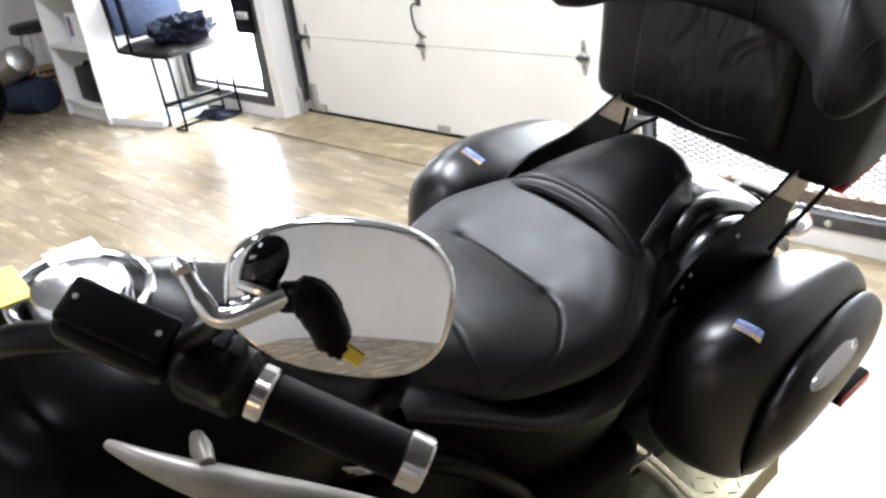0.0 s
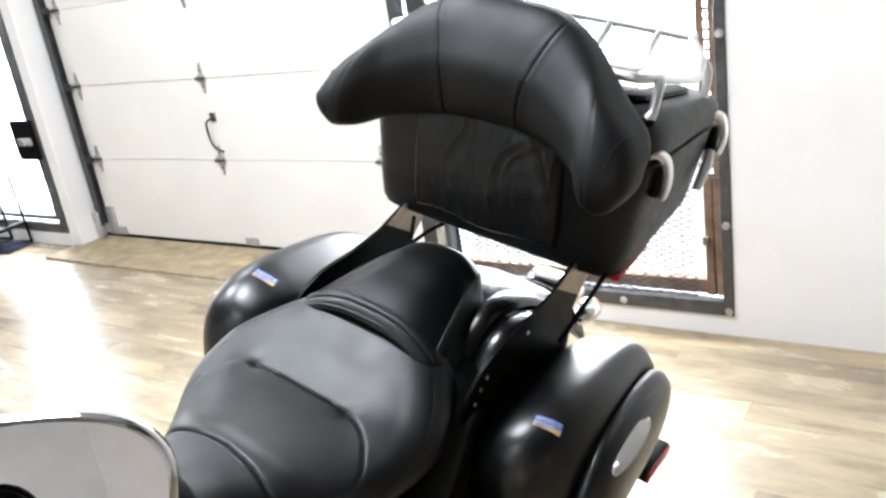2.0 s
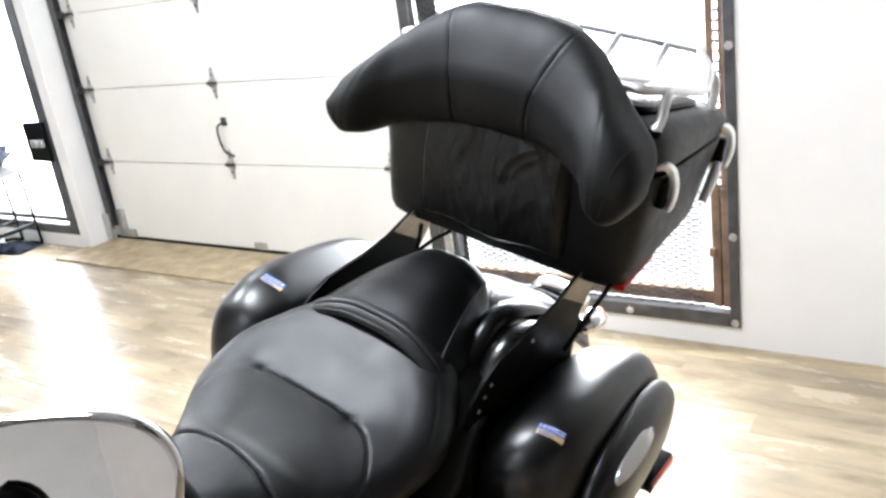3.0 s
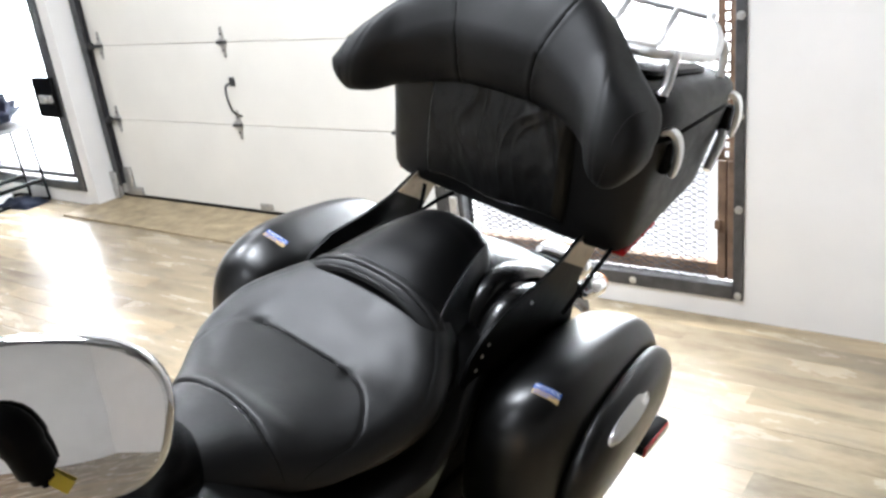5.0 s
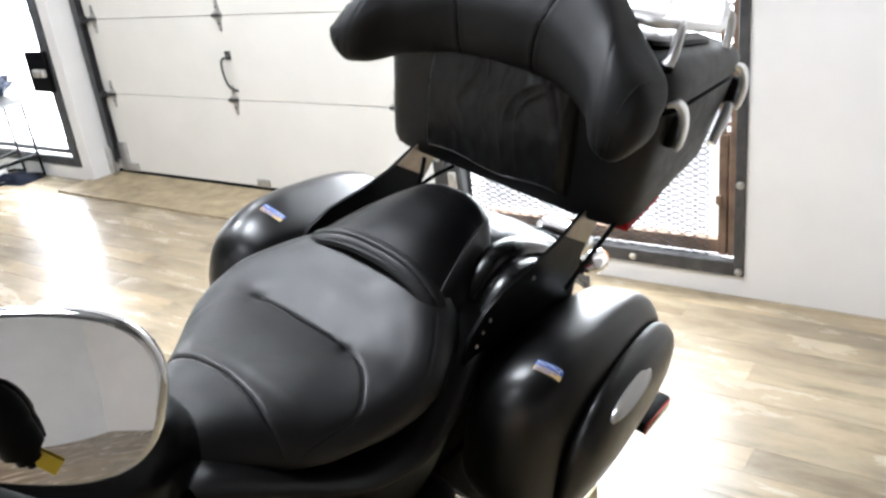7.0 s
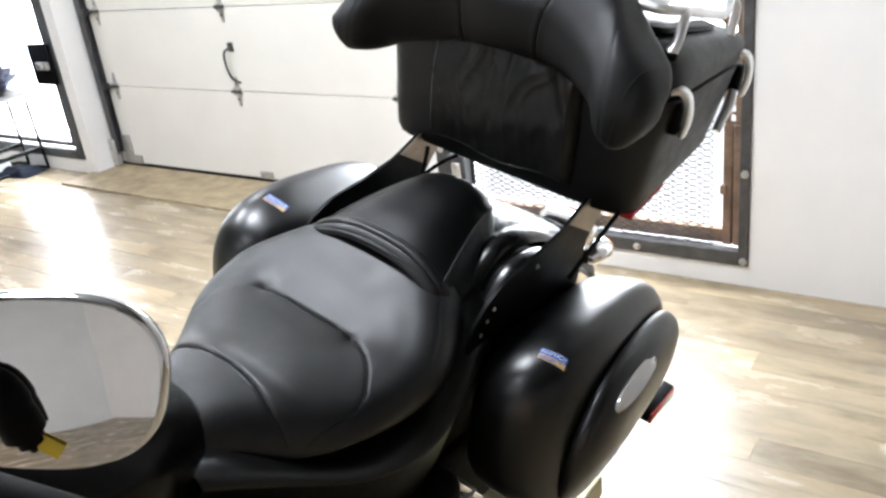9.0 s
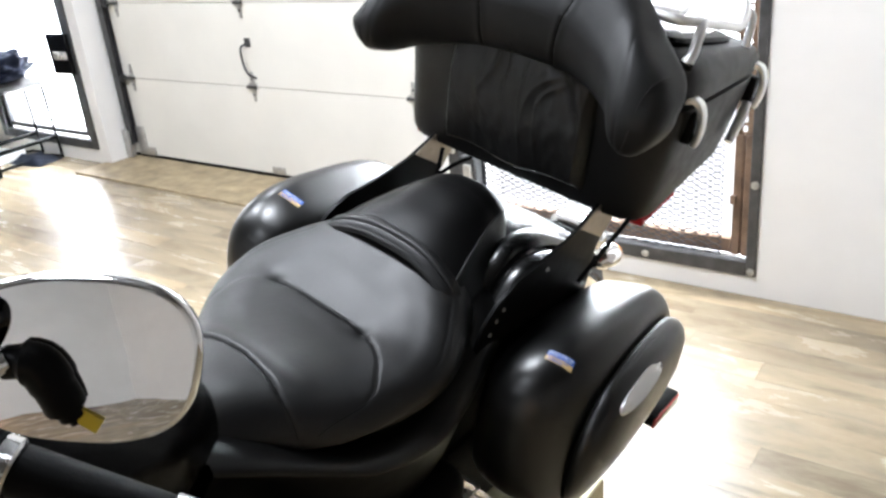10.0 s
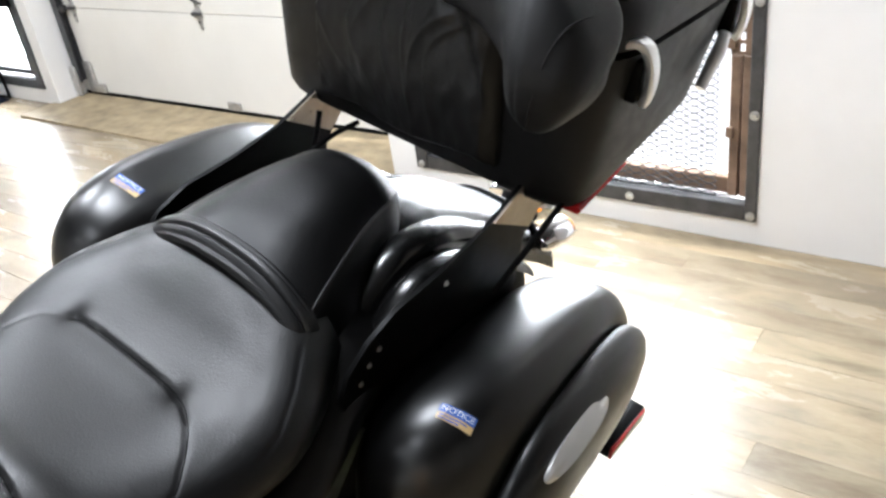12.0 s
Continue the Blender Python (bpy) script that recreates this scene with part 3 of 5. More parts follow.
for s in (0.2, 0.8):
    part("piping", tube_bm([pillion_point(u / 24, s) for u in range(1, 23)], 0.0022, 8), LEATHER, pillion)


def strap_point(u, v):
    a = (v - 0.5) * 2
    p = pillion_point(0.08, 0.03 + v * 0.94)
    x = 0.176 + u * 0.040 + 0.014 * a * a + 0.004 * a
    lift = 0.003 + 0.006 * math.sin(math.pi * u) ** 0.5 - groove((u, 0), [(0.5, -1), (0.5, 1)], 0.05, 0.004) - groove((u, 0), [(0.16, -1), (0.16, 1)], 0.03, 0.001) - groove((u, 0), [(0.84, -1), (0.84, 1)], 0.03, 0.001)
    return Vector((x, -0.023 + (p.y + 0.023) * 1.03, p.z + lift - 0.014 * u * u - 0.006 * u))


part("passenger_strap", grid_bm(strap_point, 24, 60), SEAT_LEATHER, bike, "black leather strap across the seat")


def bag_ring(y, x0, x1, z0, z1, power=3.5, shear=0.16, n=64):
    cx, cz = (x0 + x1) / 2, (z0 + z1) / 2
    return [Vector((cx + a, y, cz + b + shear * a)) for a, b in squircle(n, (x1 - x0) / 2, (z1 - z0) / 2, power)]


BAG = [(0.203, -0.25, 0.15, 0.35, 0.60, 3.4, 0.09), (0.212, -0.28, 0.19, 0.335, 0.642, 3.4, 0.09), (0.226, -0.298, 0.216, 0.325, 0.658, 3.4, 0.09), (0.25, -0.306, 0.233, 0.318, 0.669, 3.3, 0.09), (0.28, -0.312, 0.240, 0.312, 0.680, 3.2, 0.09), (0.31, -0.314, 0.240, 0.308, 0.690, 3.1, 0.09), (0.333, -0.313, 0.231, 0.305, 0.692, 2.9, 0.08), (0.351, -0.311, 0.215, 0.302, 0.684, 2.9, 0.075), (0.364, -0.309, 0.195, 0.302, 0.668, 2.9, 0.065), (0.373, -0.307, 0.178, 0.304, 0.652, 2.9, 0.055), (0.3765, -0.303, 0.170, 0.308, 0.643, 2.9, 0.05), (0.3785, -0.297, 0.163, 0.314, 0.637, 2.9, 0.05)]
BAG_LID = [(0.3805, -0.297, 0.162, 0.316, 0.628, 2.6, 0.04), (0.3825, -0.304, 0.170, 0.314, 0.636, 2.6, 0.04), (0.390, -0.307, 0.172, 0.325, 0.638, 2.6, 0.04), (0.404, -0.304, 0.167, 0.355, 0.634, 2.6, 0.04), (0.416, -0.290, 0.156, 0.392, 0.625, 2.5, 0.03), (0.426, -0.265, 0.138, 0.428, 0.611, 2.5, 0.02), (0.433, -0.23, 0.112, 0.458, 0.594, 2.4, 0.01), (0.438, -0.19, 0.08, 0.488, 0.576, 2.4, 0.0), (0.440, -0.14, 0.04, 0.51, 0.556, 2.3, 0.0)]


def saddlebag(side, shift):
    def place(p):
        """The bags stand a little toed out towards the front."""
        toe = 0.08 * (p.x + 0.06) * max(0.0, min(1.0, (p.y - 0.30) / 0.08))
        return Vector((p.x + shift[0], side * (p.y + toe + shift[1]), p.z + shift[2]))

    def rings(rows):
        return loft_bm([[place(p) for p in bag_ring(*r)] for r in rows])

    body = part("saddlebag", rings(BAG), PAINT, bike, "satin black hard saddlebag")
    part("gasket", rings([(0.374, -0.298, 0.163, 0.315, 0.629, 2.6, 0.04), (0.386, -0.298, 0.163, 0.315, 0.629, 2.6, 0.04)]), RUBBER, body)
    part("lid", rings(BAG_LID), PAINT, body, "satin black outer lid")
    oval = []
    for h, k in ((-0.03, 1.0), (0.003, 1.0), (0.007, 0.93), (0.008, 0.5)):
        oval.append([place(Vector((0.0 + a + 0.25 * b, 0.428 - 0.62 * b + 0.55 * h - 0.35 * a * a, 0.602 + 0.72 * b + 0.80 * h - 0.02 * a - 0.8 * a * a))) for a, b in squircle(44, 0.090 * k, 0.019 * k, 2.3)])
    part("oval_plate", loft_bm(oval), WHITEPLATE, body, "pale oval latch plate")
    y0, y1 = sorted((side * (0.375 + shift[1]), side * (0.414 + shift[1])))
    base = part("reflector_base", box_bm((-0.325 + shift[0], y0, 0.345 + shift[2]), (-0.20 + shift[0], y1, 0.372 + shift[2]), 0.004), BLACKMETAL, body, "black reflector bracket")
    y0, y1 = sorted((side * (0.411 + shift[1]), side * (0.419 + shift[1])))
    part("side_reflector", box_bm((-0.322 + shift[0], y0, 0.342 + shift[2]), (-0.203 + shift[0], y1, 0.369 + shift[2]), 0.003), RED, base, "red side reflector")
    return body


left_bag = saddlebag(1, (0, 0, 0))
right_bag = saddlebag(-1, (0.02, 0.075, 0.012))


def on_surface(ob, p, outward):
    """The place on a mesh under p, coming from outside."""
    tree = BVHTree.FromPolygons([v.co for v in ob.data.vertices], [f.vertices for f in ob.data.polygons])
    hit, normal, _, _ = tree.ray_cast(Vector(p) + Vector(outward) * 0.3, -Vector(outward))
    return hit, normal


def draped(ob, centre, along, outward, lo, hi, height, bm=None):
    """A thin sheet laid on a curved surface, from lo to hi in (along, across)."""
    bm = bm or bmesh.new()
    a = Vector(along).normalized()
    o = Vector(outward).normalized()
    b = o.cross(a).normalized()
    rows = []
    for i in range(7):
        for j in range(4):
            p = Vector(centre) + a * (lo[0] + (hi[0] - lo[0]) * i / 6) + b * (lo[1] + (hi[1] - lo[1]) * j / 3)
            hit, n = on_surface(ob, p, o)
            rows.append(((hit or p) + (n or o) * height))
    low = [bm.verts.new(p - o * height * 0.8) for p in rows]
    top = [bm.verts.new(p) for p in rows]
    for i in range(6):
        for j in range(3):
            k = i * 4 + j
            bm.faces.new((top[k], top[k + 4], top[k + 5], top[k + 1]))
    ring = [i * 4 for i in range(7)] + [25, 26, 27] + [i * 4 + 3 for i in range(5, -1, -1)] + [2, 1]
    for p, q in zip(ring, ring[1:] + ring[:1]):
        bm.faces.new((low[p], low[q], top[q], top[p]))
    return bm


def notice_sticker(bag, centre, along, outward):
    s = part("notice_sticker", draped(bag, centre, along, outward, (-0.024, -0.0105), (0.024, 0.0105), 0.0008), STICKER_TAN, bag, "small blue and tan notice sticker", False)
    part("header", draped(bag, centre, along, outward, (-0.024, -0.001), (0.024, 0.0105), 0.0012), STICKER_BLUE, s, "", False)
    for k, (lo, hi) in enumerate((((-0.021, -0.005), (0.016, -0.0035)), ((-0.021, -0.009), (0.006, -0.0072)))):
        part("text_line", draped(bag, centre, along, outward, lo, hi, 0.0012), STICKER_BLUE, s, "", False)
    curve = bpy.data.curves.new("word", "FONT")
    curve.body, curve.size, curve.align_x, curve.align_y = "NOTICE", 0.0105, "CENTER", "CENTER"
    tmp = new("word", curve)
    me = bpy.data.meshes.new_from_object(tmp.evaluated_get(bpy.context.evaluated_depsgraph_get()))
    bpy.data.objects.remove(tmp)
    a, o = Vector(along).normalized(), Vector(outward).normalized()
    b = o.cross(a).normalized()
    for v in me.vertices:
        p = Vector(centre) + a * v.co.x * 1.15 + b * (v.co.y + 0.0048)
        hit, n = on_surface(bag, p, o)
        v.co = (hit or p) + (n or o) * 0.0016
    me.materials.append(STICKER_WHITE)
    ob = new("word", me)
    ob.parent = s


notice_sticker(left_bag, (0.148, 0.331, 0.70), (-0.24, 1.0, -0.05), (0.15, 0.12, 1.0))
notice_sticker(right_bag, (0.125, -0.362, 0.71), (-0.15, 1.0, 0.05), (0.15, -0.12, 1.0))


def trunk_ring(z, x0, x1, half, power=7.0, tilt=0.0, n=72):
    cx = (x0 + x1) / 2
    return [Vector((cx + a, b, z + tilt * (cx + a - x1))) for a, b in squircle(n, (x1 - x0) / 2, half, power)]


trunk = part("tour_trunk", loft_bm([trunk_ring(*r) for r in [(0.812, -0.45, -0.21, 0.23, 6, -0.16), (0.806, -0.50, -0.168, 0.272, 8, -0.18), (0.808, -0.515, -0.152, 0.288, 9, -0.18), (0.822, -0.522, -0.146, 0.294, 9, -0.16), (0.87, -0.532, -0.143, 0.298, 9, -0.12), (0.95, -0.545, -0.139, 0.306, 8, -0.05), (1.036, -0.555, -0.133, 0.317, 7, 0), (1.043, -0.555, -0.133, 0.317, 7, 0), (1.046, -0.546, -0.143, 0.308, 7, 0)]]), PLASTIC, bike, "satin black hard touring trunk")
part("gasket", loft_bm([trunk_ring(*r) for r in [(1.042, -0.546, -0.144, 0.307, 7), (1.056, -0.546, -0.144, 0.307, 7)]]), RUBBER, trunk)
part("lid", loft_bm([trunk_ring(*r) for r in [(1.052, -0.546, -0.142, 0.309, 7, 0), (1.056, -0.558, -0.130, 0.320, 7, 0), (1.082, -0.557, -0.131, 0.320, 7, 0.01), (1.108, -0.552, -0.133, 0.314, 6, 0.04), (1.130, -0.54, -0.138, 0.302, 5.5, 0.09), (1.147, -0.52, -0.148, 0.280, 5, 0.14), (1.155, -0.48, -0.17, 0.24, 4.5, 0.17), (1.156, -0.42, -0.22, 0.15, 4, 0.17)]]), PLASTIC, trunk, "satin black trunk lid")


def backrest_point(u, v):
    """u: across from wing to wing, v: round the cross-section."""
    a = (u - 0.5) * 2.0
    w = abs(a)
    y = math.copysign(interp(w, [(0, 0), (0.3, 0.10), (0.6, 0.197), (0.8, 0.262), (1.0, 0.338)]), a)
    front = interp(w, [(0, -0.078), (0.35, -0.075), (0.6, -0.045), (0.82, 0.01), (1.0, 0.0)])
    low = interp(w, [(0, 1.070), (0.4, 1.062), (0.66, 1.035), (0.80, 1.006), (0.9, 1.002), (1.0, 1.04)])
    if a < 0:
        low += interp(w, [(0, 0), (0.7, 0), (0.9, 0.022), (1.0, 0.025)])
    high = interp(w, [(0, 1.288), (0.35, 1.275), (0.6, 1.228), (0.8, 1.172), (0.92, 1.138), (1.0, 1.105)])
    if a < 0:
        high -= interp(w, [(0, 0), (0.75, 0), (0.9, 0.012), (1.0, 0.025)])
    mid, hh = (low + high) / 2, (high - low) / 2
    back = interp(w, [(0, -0.175), (0.6, -0.165), (1.0, -0.10)])
    cen, depth = (front + back) / 2, (front - back) / 2
    t = math.tau * v
    k = 2 / (2.9 + 1.3 * max(0.0, min(1.0, (w - 0.65) / 0.2)))
    cz, cx = -math.cos(t), math.sin(t)
    z = mid + hh * math.copysign(abs(cz) ** k, cz)
    x = cen + depth * math.copysign(abs(cx) ** k, cx)
    x -= 0.06 * max(0.0, (z - mid)) / max(hh, 0.01) * (1 - w * 0.5)
    x -= 0.012 * math.exp(-(((w - 0.70) / 0.05) ** 2)) * max(0.0, 1 - (z - low) / 0.09)
    shrink = 0.25 + 0.75 * max(0.0, 1 - (max(0.0, w - 0.93) / 0.07) ** 2.4) ** 0.5
    x, z = cen + (x - cen) * shrink, mid + (z - mid) * shrink
    if cx > 0.0:
        lines = ((1.05, 0.078), (1.15, 0.086), (1.30, 0.14)), ((1.0, 0.275), (1.12, 0.262), (1.22, 0.225))
        for line, deep in zip(lines, (0.0026, 0.0012)):
            d = abs(abs(y) - interp(z, line))
            x -= deep * math.exp(-((d / 0.0019) ** 2)) - deep * 0.35 * math.exp(-(((d - 0.007) / 0.005) ** 2))
    return Vector((x + 0.0015 * noise.noise((y * 13, z * 13, 2.0)), y, z))


def closed_sleeve(fn, nu, nv):
    return loft_bm([[fn(i / nu, j / nv) for j in range(nv)] for i in range(nu + 1)])


backrest = part("backrest", closed_sleeve(backrest_point, 320, 80), LEATHER, trunk, "wraparound black leather passenger backrest with stitched seams")


for side in (1, -1):
    rim = []
    for k in range(26):
        p, q = backrest_point(0.5 + side * (0.412 + 0.055 * (k / 25) ** 0.7), 0.02 + 0.46 * k / 25), backrest_point(0.5 + side * 0.40, 0.25)
        rim.append(p + (p - q) * 0.012)
    part("seam", tube_bm(rim, 0.0013, 6), LEATHER, backrest)
    laid_thread(backrest, "seam", [(0, side * interp(z, [(1.05, 0.078), (1.15, 0.086), (1.30, 0.14)]), z) for z in (1.075, 1.12, 1.16, 1.20, 1.24)], (1, 0, 0), 0.0011, RUBBER)


def pocket_point(u, v):
    y = -0.166 + u * 0.332
    z = 0.842 + v * 0.225 + 0.006 * math.sin(u * 9.0) * (1 - v)
    inner = min(1.0, min(u, 1 - u) * 22, (v + 0.02) * 14)
    sway = u * 10.5 - 3.2 * v * (u - 0.25) + 1.4 * noise.noise((u * 3, v * 2, 0.5))
    fold = 0.006 * (1 - abs(math.sin(sway))) ** 3.0 * (0.15 + 0.85 * v ** 1.5) + 0.0028 * (1 - abs(math.sin(sway * 2.3 + 4 * v))) ** 4 * v + 0.0045 * noise.noise((u * 4, v * 2.5, 3.0)) + 0.0016 * noise.noise((u * 17, v * 6, 4.0))
    fold += 0.012 * math.exp(-(((u - 0.93) - 0.25 * (0.75 - v)) / 0.035) ** 2) * max(0.0, v - 0.25)
    fold -= 0.012 * math.exp(-(((u - 0.84) - 0.35 * (0.75 - v)) / 0.05) ** 2) * max(0.0, v - 0.2)
    x = -0.150 + 0.030 * max(0.0, inner) ** 0.5 + 0.014 * math.sin(math.pi * v) + fold * inner
    return Vector((x, y, z))


part("map_pocket", grid_bm(pocket_point, 150, 80), VINYL, trunk, "soft wrinkled black vinyl pouch")


def latch(x):
    """A bent clip that hooks over the lid's edge."""
    line = smooth_line([(x + 0.006, 0.306, 1.062), (x + 0.003, 0.320, 1.066), (x - 0.004, 0.331, 1.056), (x - 0.014, 0.336, 1.030), (x - 0.024, 0.334, 1.000), (x - 0.033, 0.327, 0.974)], 5)
    rings = []
    for i, p in enumerate(line):
        d = (line[min(i + 1, len(line) - 1)] - line[max(i - 1, 0)]).normalized()
        side = Vector((1, 0, 0)) - d * d.x
        side.normalize()
        out = d.cross(side)
        wide = 0.0135 - 0.004 * (i / (len(line) - 1))
        rings.append([p + side * a + out * b for a, b in squircle(16, wide, 0.006, 4.0)])
    return part("latch", loft_bm(rings), BRIGHT, trunk, "chrome draw latch")


for x in (-0.192, -0.492):
    latch(x)
    part("latch_base", box_bm((x - 0.036, 0.300, 0.976), (x - 0.010, 0.324, 1.036), 0.006), BLACKMETAL, trunk)
part("side_strip", tube_bm([(-0.498, 0.318, 0.985), (-0.478, 0.322, 0.96), (-0.438, 0.322, 0.915)], [0.009, 0.0115, 0.009], 12), BRIGHT, trunk, "chrome strip")
for s in (-1, 1):
    part("trunk_reflector", loft_bm([[Vector((x, s * y, z + e)) for y, e in ((0.252, 0.0), (0.281 + 0.006 * s, 0.002), (0.284 + 0.007 * s, 0.009), (0.281 + 0.006 * s, 0.014), (0.252, 0.018))] for x, z in ((-0.175, 0.800), (-0.30, 0.822))]), RED, trunk, "red reflector")


pad = [(1.140, -0.490, -0.165, 0.262, 7, 0.17), (1.158, -0.497, -0.160, 0.268, 7, 0.17), (1.165, -0.494, -0.163, 0.265, 7, 0.17), (1.168, -0.478, -0.178, 0.25, 7, 0.17)]
part("lid_pad", loft_bm([trunk_ring(*r) for r in pad]), DEEP, trunk, "gloss black rubber-edged pad under the rack")


def rack_z(x):
    return interp(x, [(-0.52, 1.205), (-0.48, 1.180), (-0.43, 1.150), (-0.36, 1.160), (-0.22, 1.190), (-0.16, 1.198)])


loop = [(-0.165, 0.20), (-0.165, -0.20), (-0.205, -0.275), (-0.43, -0.285), (-0.505, -0.235), (-0.515, -0.20), (-0.515, 0.20), (-0.505, 0.235), (-0.43, 0.285), (-0.205, 0.275)]
rack = part("luggage_rack", tube_bm([(p.x, p.y, rack_z(p.x)) for p in smooth_line([(x, y, 0) for x, y in loop], 6, True)], 0.0095, 10, closed=True), BRIGHT, trunk, "pale chrome luggage rack")
for y in (-0.16, -0.05, 0.05, 0.16):
    part("rail", tube_bm(smooth_line([(-0.515, y, rack_z(-0.515)), (-0.45, y * 1.04, rack_z(-0.45) + 0.004), (-0.34, y * 1.25, rack_z(-0.34) + 0.004), (-0.27, y * 1.2, rack_z(-0.27)), (-0.165, y, rack_z(-0.165))], 5), 0.0075, 8), BRIGHT, rack)
for d in (-1, 1):
    foot = part("foot", tube_bm(smooth_line([(-0.175, d * 0.292, 1.128), (-0.185, d * 0.296, 1.146), (-0.215, d * 0.288, 1.185), (-0.25, d * 0.279, rack_z(-0.25))], 5), [0.011] * 3 + [0.009] * 13, 10), BRIGHT, rack)
    part("foot_cap", disc_bm((-0.173, d * 0.291, 1.120), (0, 0, 1), 0.014, 0.012, 16, 0.003), RUBBER, foot)
    part("foot", tube_bm(smooth_line([(-0.47, d * 0.268, rack_z(-0.47)), (-0.48, d * 0.285, rack_z(-0.47) - 0.02), (-0.475, d * 0.290, 1.095)], 5), 0.0085, 10), BRIGHT, rack)


def plate_bm(outline, y, thick):
    return loft_bm([[Vector((x, y + d, z)) for x, z in outline] for d in (-thick / 2, thick / 2)])


for side in (1, -1):
    arm = part("trunk_bracket", plate_bm([(0.19, 0.615), (0.212, 0.64), (0.222, 0.68), (0.21, 0.718), (0.172, 0.750), (0.12, 0.770), (0.03, 0.778), (-0.06, 0.794), (-0.115, 0.815), (-0.165, 0.835), (-0.235, 0.835), (-0.215, 0.775), (-0.17, 0.725), (-0.16, 0.60), (-0.02, 0.54), (0.08, 0.53), (0.15, 0.56)], side * 0.205, 0.007), BLACKMETAL, bike, "black steel trunk bracket")
    for x, z in ((0.020, 0.752), (0.154, 0.728), (0.172, 0.712), (0.187, 0.690), (0.190, 0.655)):
        bolt_head("bolt", (x, side * 0.208, z), (0, side, 0), 0.0035, STEEL, arm)
    # Overlay plate that paints the floor's tan reflection onto the upper arm.
    part("upright", plate_bm([(-0.080, 0.799), (-0.115, 0.8145), (-0.165, 0.834), (-0.232, 0.834), (-0.214, 0.778), (-0.178, 0.742)], side * 0.205 + 0.005, 0.0024), STEEL_DARK, arm, "steel upper arm with the floor's tan reflection painted in")
    if side > 0:
        part("rod", tube_bm(smooth_line([(-0.06, side * 0.236, 0.70), (-0.09, side * 0.245, 0.735), (-0.15, side * 0.264, 0.806), (-0.165, side * 0.266, 0.82)], 5), 0.005, 8), RUBBER, arm)
        sig = part("turn_signal", loft_bm([[Vector((-0.43 - d, side * 0.125 + a, 0.542 + b)) for a, b in squircle(22, 0.029 * k, 0.029 * k, 2)] for d, k in ((-0.045, 0.15), (-0.038, 0.5), (-0.015, 0.85), (0.015, 1.0), (0.03, 1.0))]), CHROME, bike, "chrome bullet turn signal")
        part("lens", loft_bm([[Vector((-0.43 - d, side * 0.125 + a, 0.542 + b)) for a, b in squircle(22, 0.027 * k, 0.027 * k, 2)] for d, k in ((0.028, 1.0), (0.04, 0.95), (0.05, 0.6))]), AMBER, sig, "amber lens")
        part("stalk", tube_bm([(-0.425, side * 0.08, 0.53), (-0.425, side * 0.11, 0.54)], 0.011, 10), CHROME, sig)

for k, pts in enumerate(([(-0.10, -0.145, 0.83), (-0.085, -0.14, 0.79), (-0.075, -0.145, 0.74), (-0.06, -0.13, 0.68)], [(-0.13, -0.09, 0.82), (-0.10, -0.12, 0.795), (-0.06, -0.15, 0.75), (-0.05, -0.15, 0.70)])):
    part("cable", tube_bm(smooth_line(pts, 6), 0.0045, 8), RUBBER, bike, "black cable")

# rear wheel and fender
WC, WR = Vector((-0.17, 0, 0.31)), 0.31


FENDER_TOP = [(-0.52, 0.485), (-0.42, 0.570), (-0.32, 0.640), (-0.22, 0.700), (-0.12, 0.742), (-0.02, 0.757), (0.10, 0.735)]
RAILS = [(0.112, 0.030, [(-0.29, 0.625), (-0.20, 0.690), (-0.12, 0.738), (-0.022, 0.764), (0.033, 0.756), (0.12, 0.70)]), (0.166, 0.030, [(-0.25, 0.612), (-0.18, 0.670), (-0.11, 0.715), (-0.03, 0.746), (0.045, 0.744), (0.13, 0.68)])]


def fender_point(u, v):
    x = 0.10 - u * 0.56
    a = (v - 0.5) * 2
    return Vector((x, 0.125 * math.sin(a * 1.45), interp(x, FENDER_TOP) - 0.11 * (1 - math.cos(a * 1.45)) ** 1.3))


fender = part("rear_fender", grid_bm(fender_point, 60, 30), FENDER, bike, "gloss black rear fender")
for s in (-1, 1):
    for y0, wide, line in RAILS:
        def rail(u, v, s=s, y0=y0, wide=wide, line=line):
            x = line[-1][0] + (line[0][0] - line[-1][0]) * u
            a = (v - 0.5) * 2
            return Vector((x, s * (y0 + wide * a), interp(x, line) - 0.026 * (1 - max(0.0, 1 - (0.985 * a) ** 2) ** 0.5)))
        part("fender_rail", grid_bm(rail, 36, 16), FENDER, fender, "gloss black raised fender rail")
lip = [fender_point(0.90, k / 24) + Vector((0, 0, 0.004)) for k in range(2, 23)]
part("fender_lip", tube_bm(lip, 0.006, 8), BLACKMETAL, fender)
tail = part("tail_light", loft_bm([[Vector((-0.50 - d, a, 0.53 + b)) for a, b in squircle(28, 0.075 * k, 0.035 * k, 3)] for d, k in ((-0.02, 0.8), (0.0, 1.0), (0.03, 1.0), (0.045, 0.8))]), CHROME, fender, "chrome tail light housing")
tyre = [[Vector((WC.x + (WR - 0.06 + q) * math.cos(math.tau * k / 56), p, WC.z + (WR - 0.06 + q) * math.sin(math.tau * k / 56))) for p, q in squircle(18, 0.085, 0.06, 2.6)] for k in range(57)]
wheel = part("rear_wheel", disc_bm(WC + Vector((0, -0.05, 0)), (0, 1, 0), 0.2, 0.10, 40, 0.01), STEEL, bike)
tyre_ob = part("tyre", loft_bm(tyre, caps=False), RUBBER, wheel, "black tyre")
tread = bmesh.new()
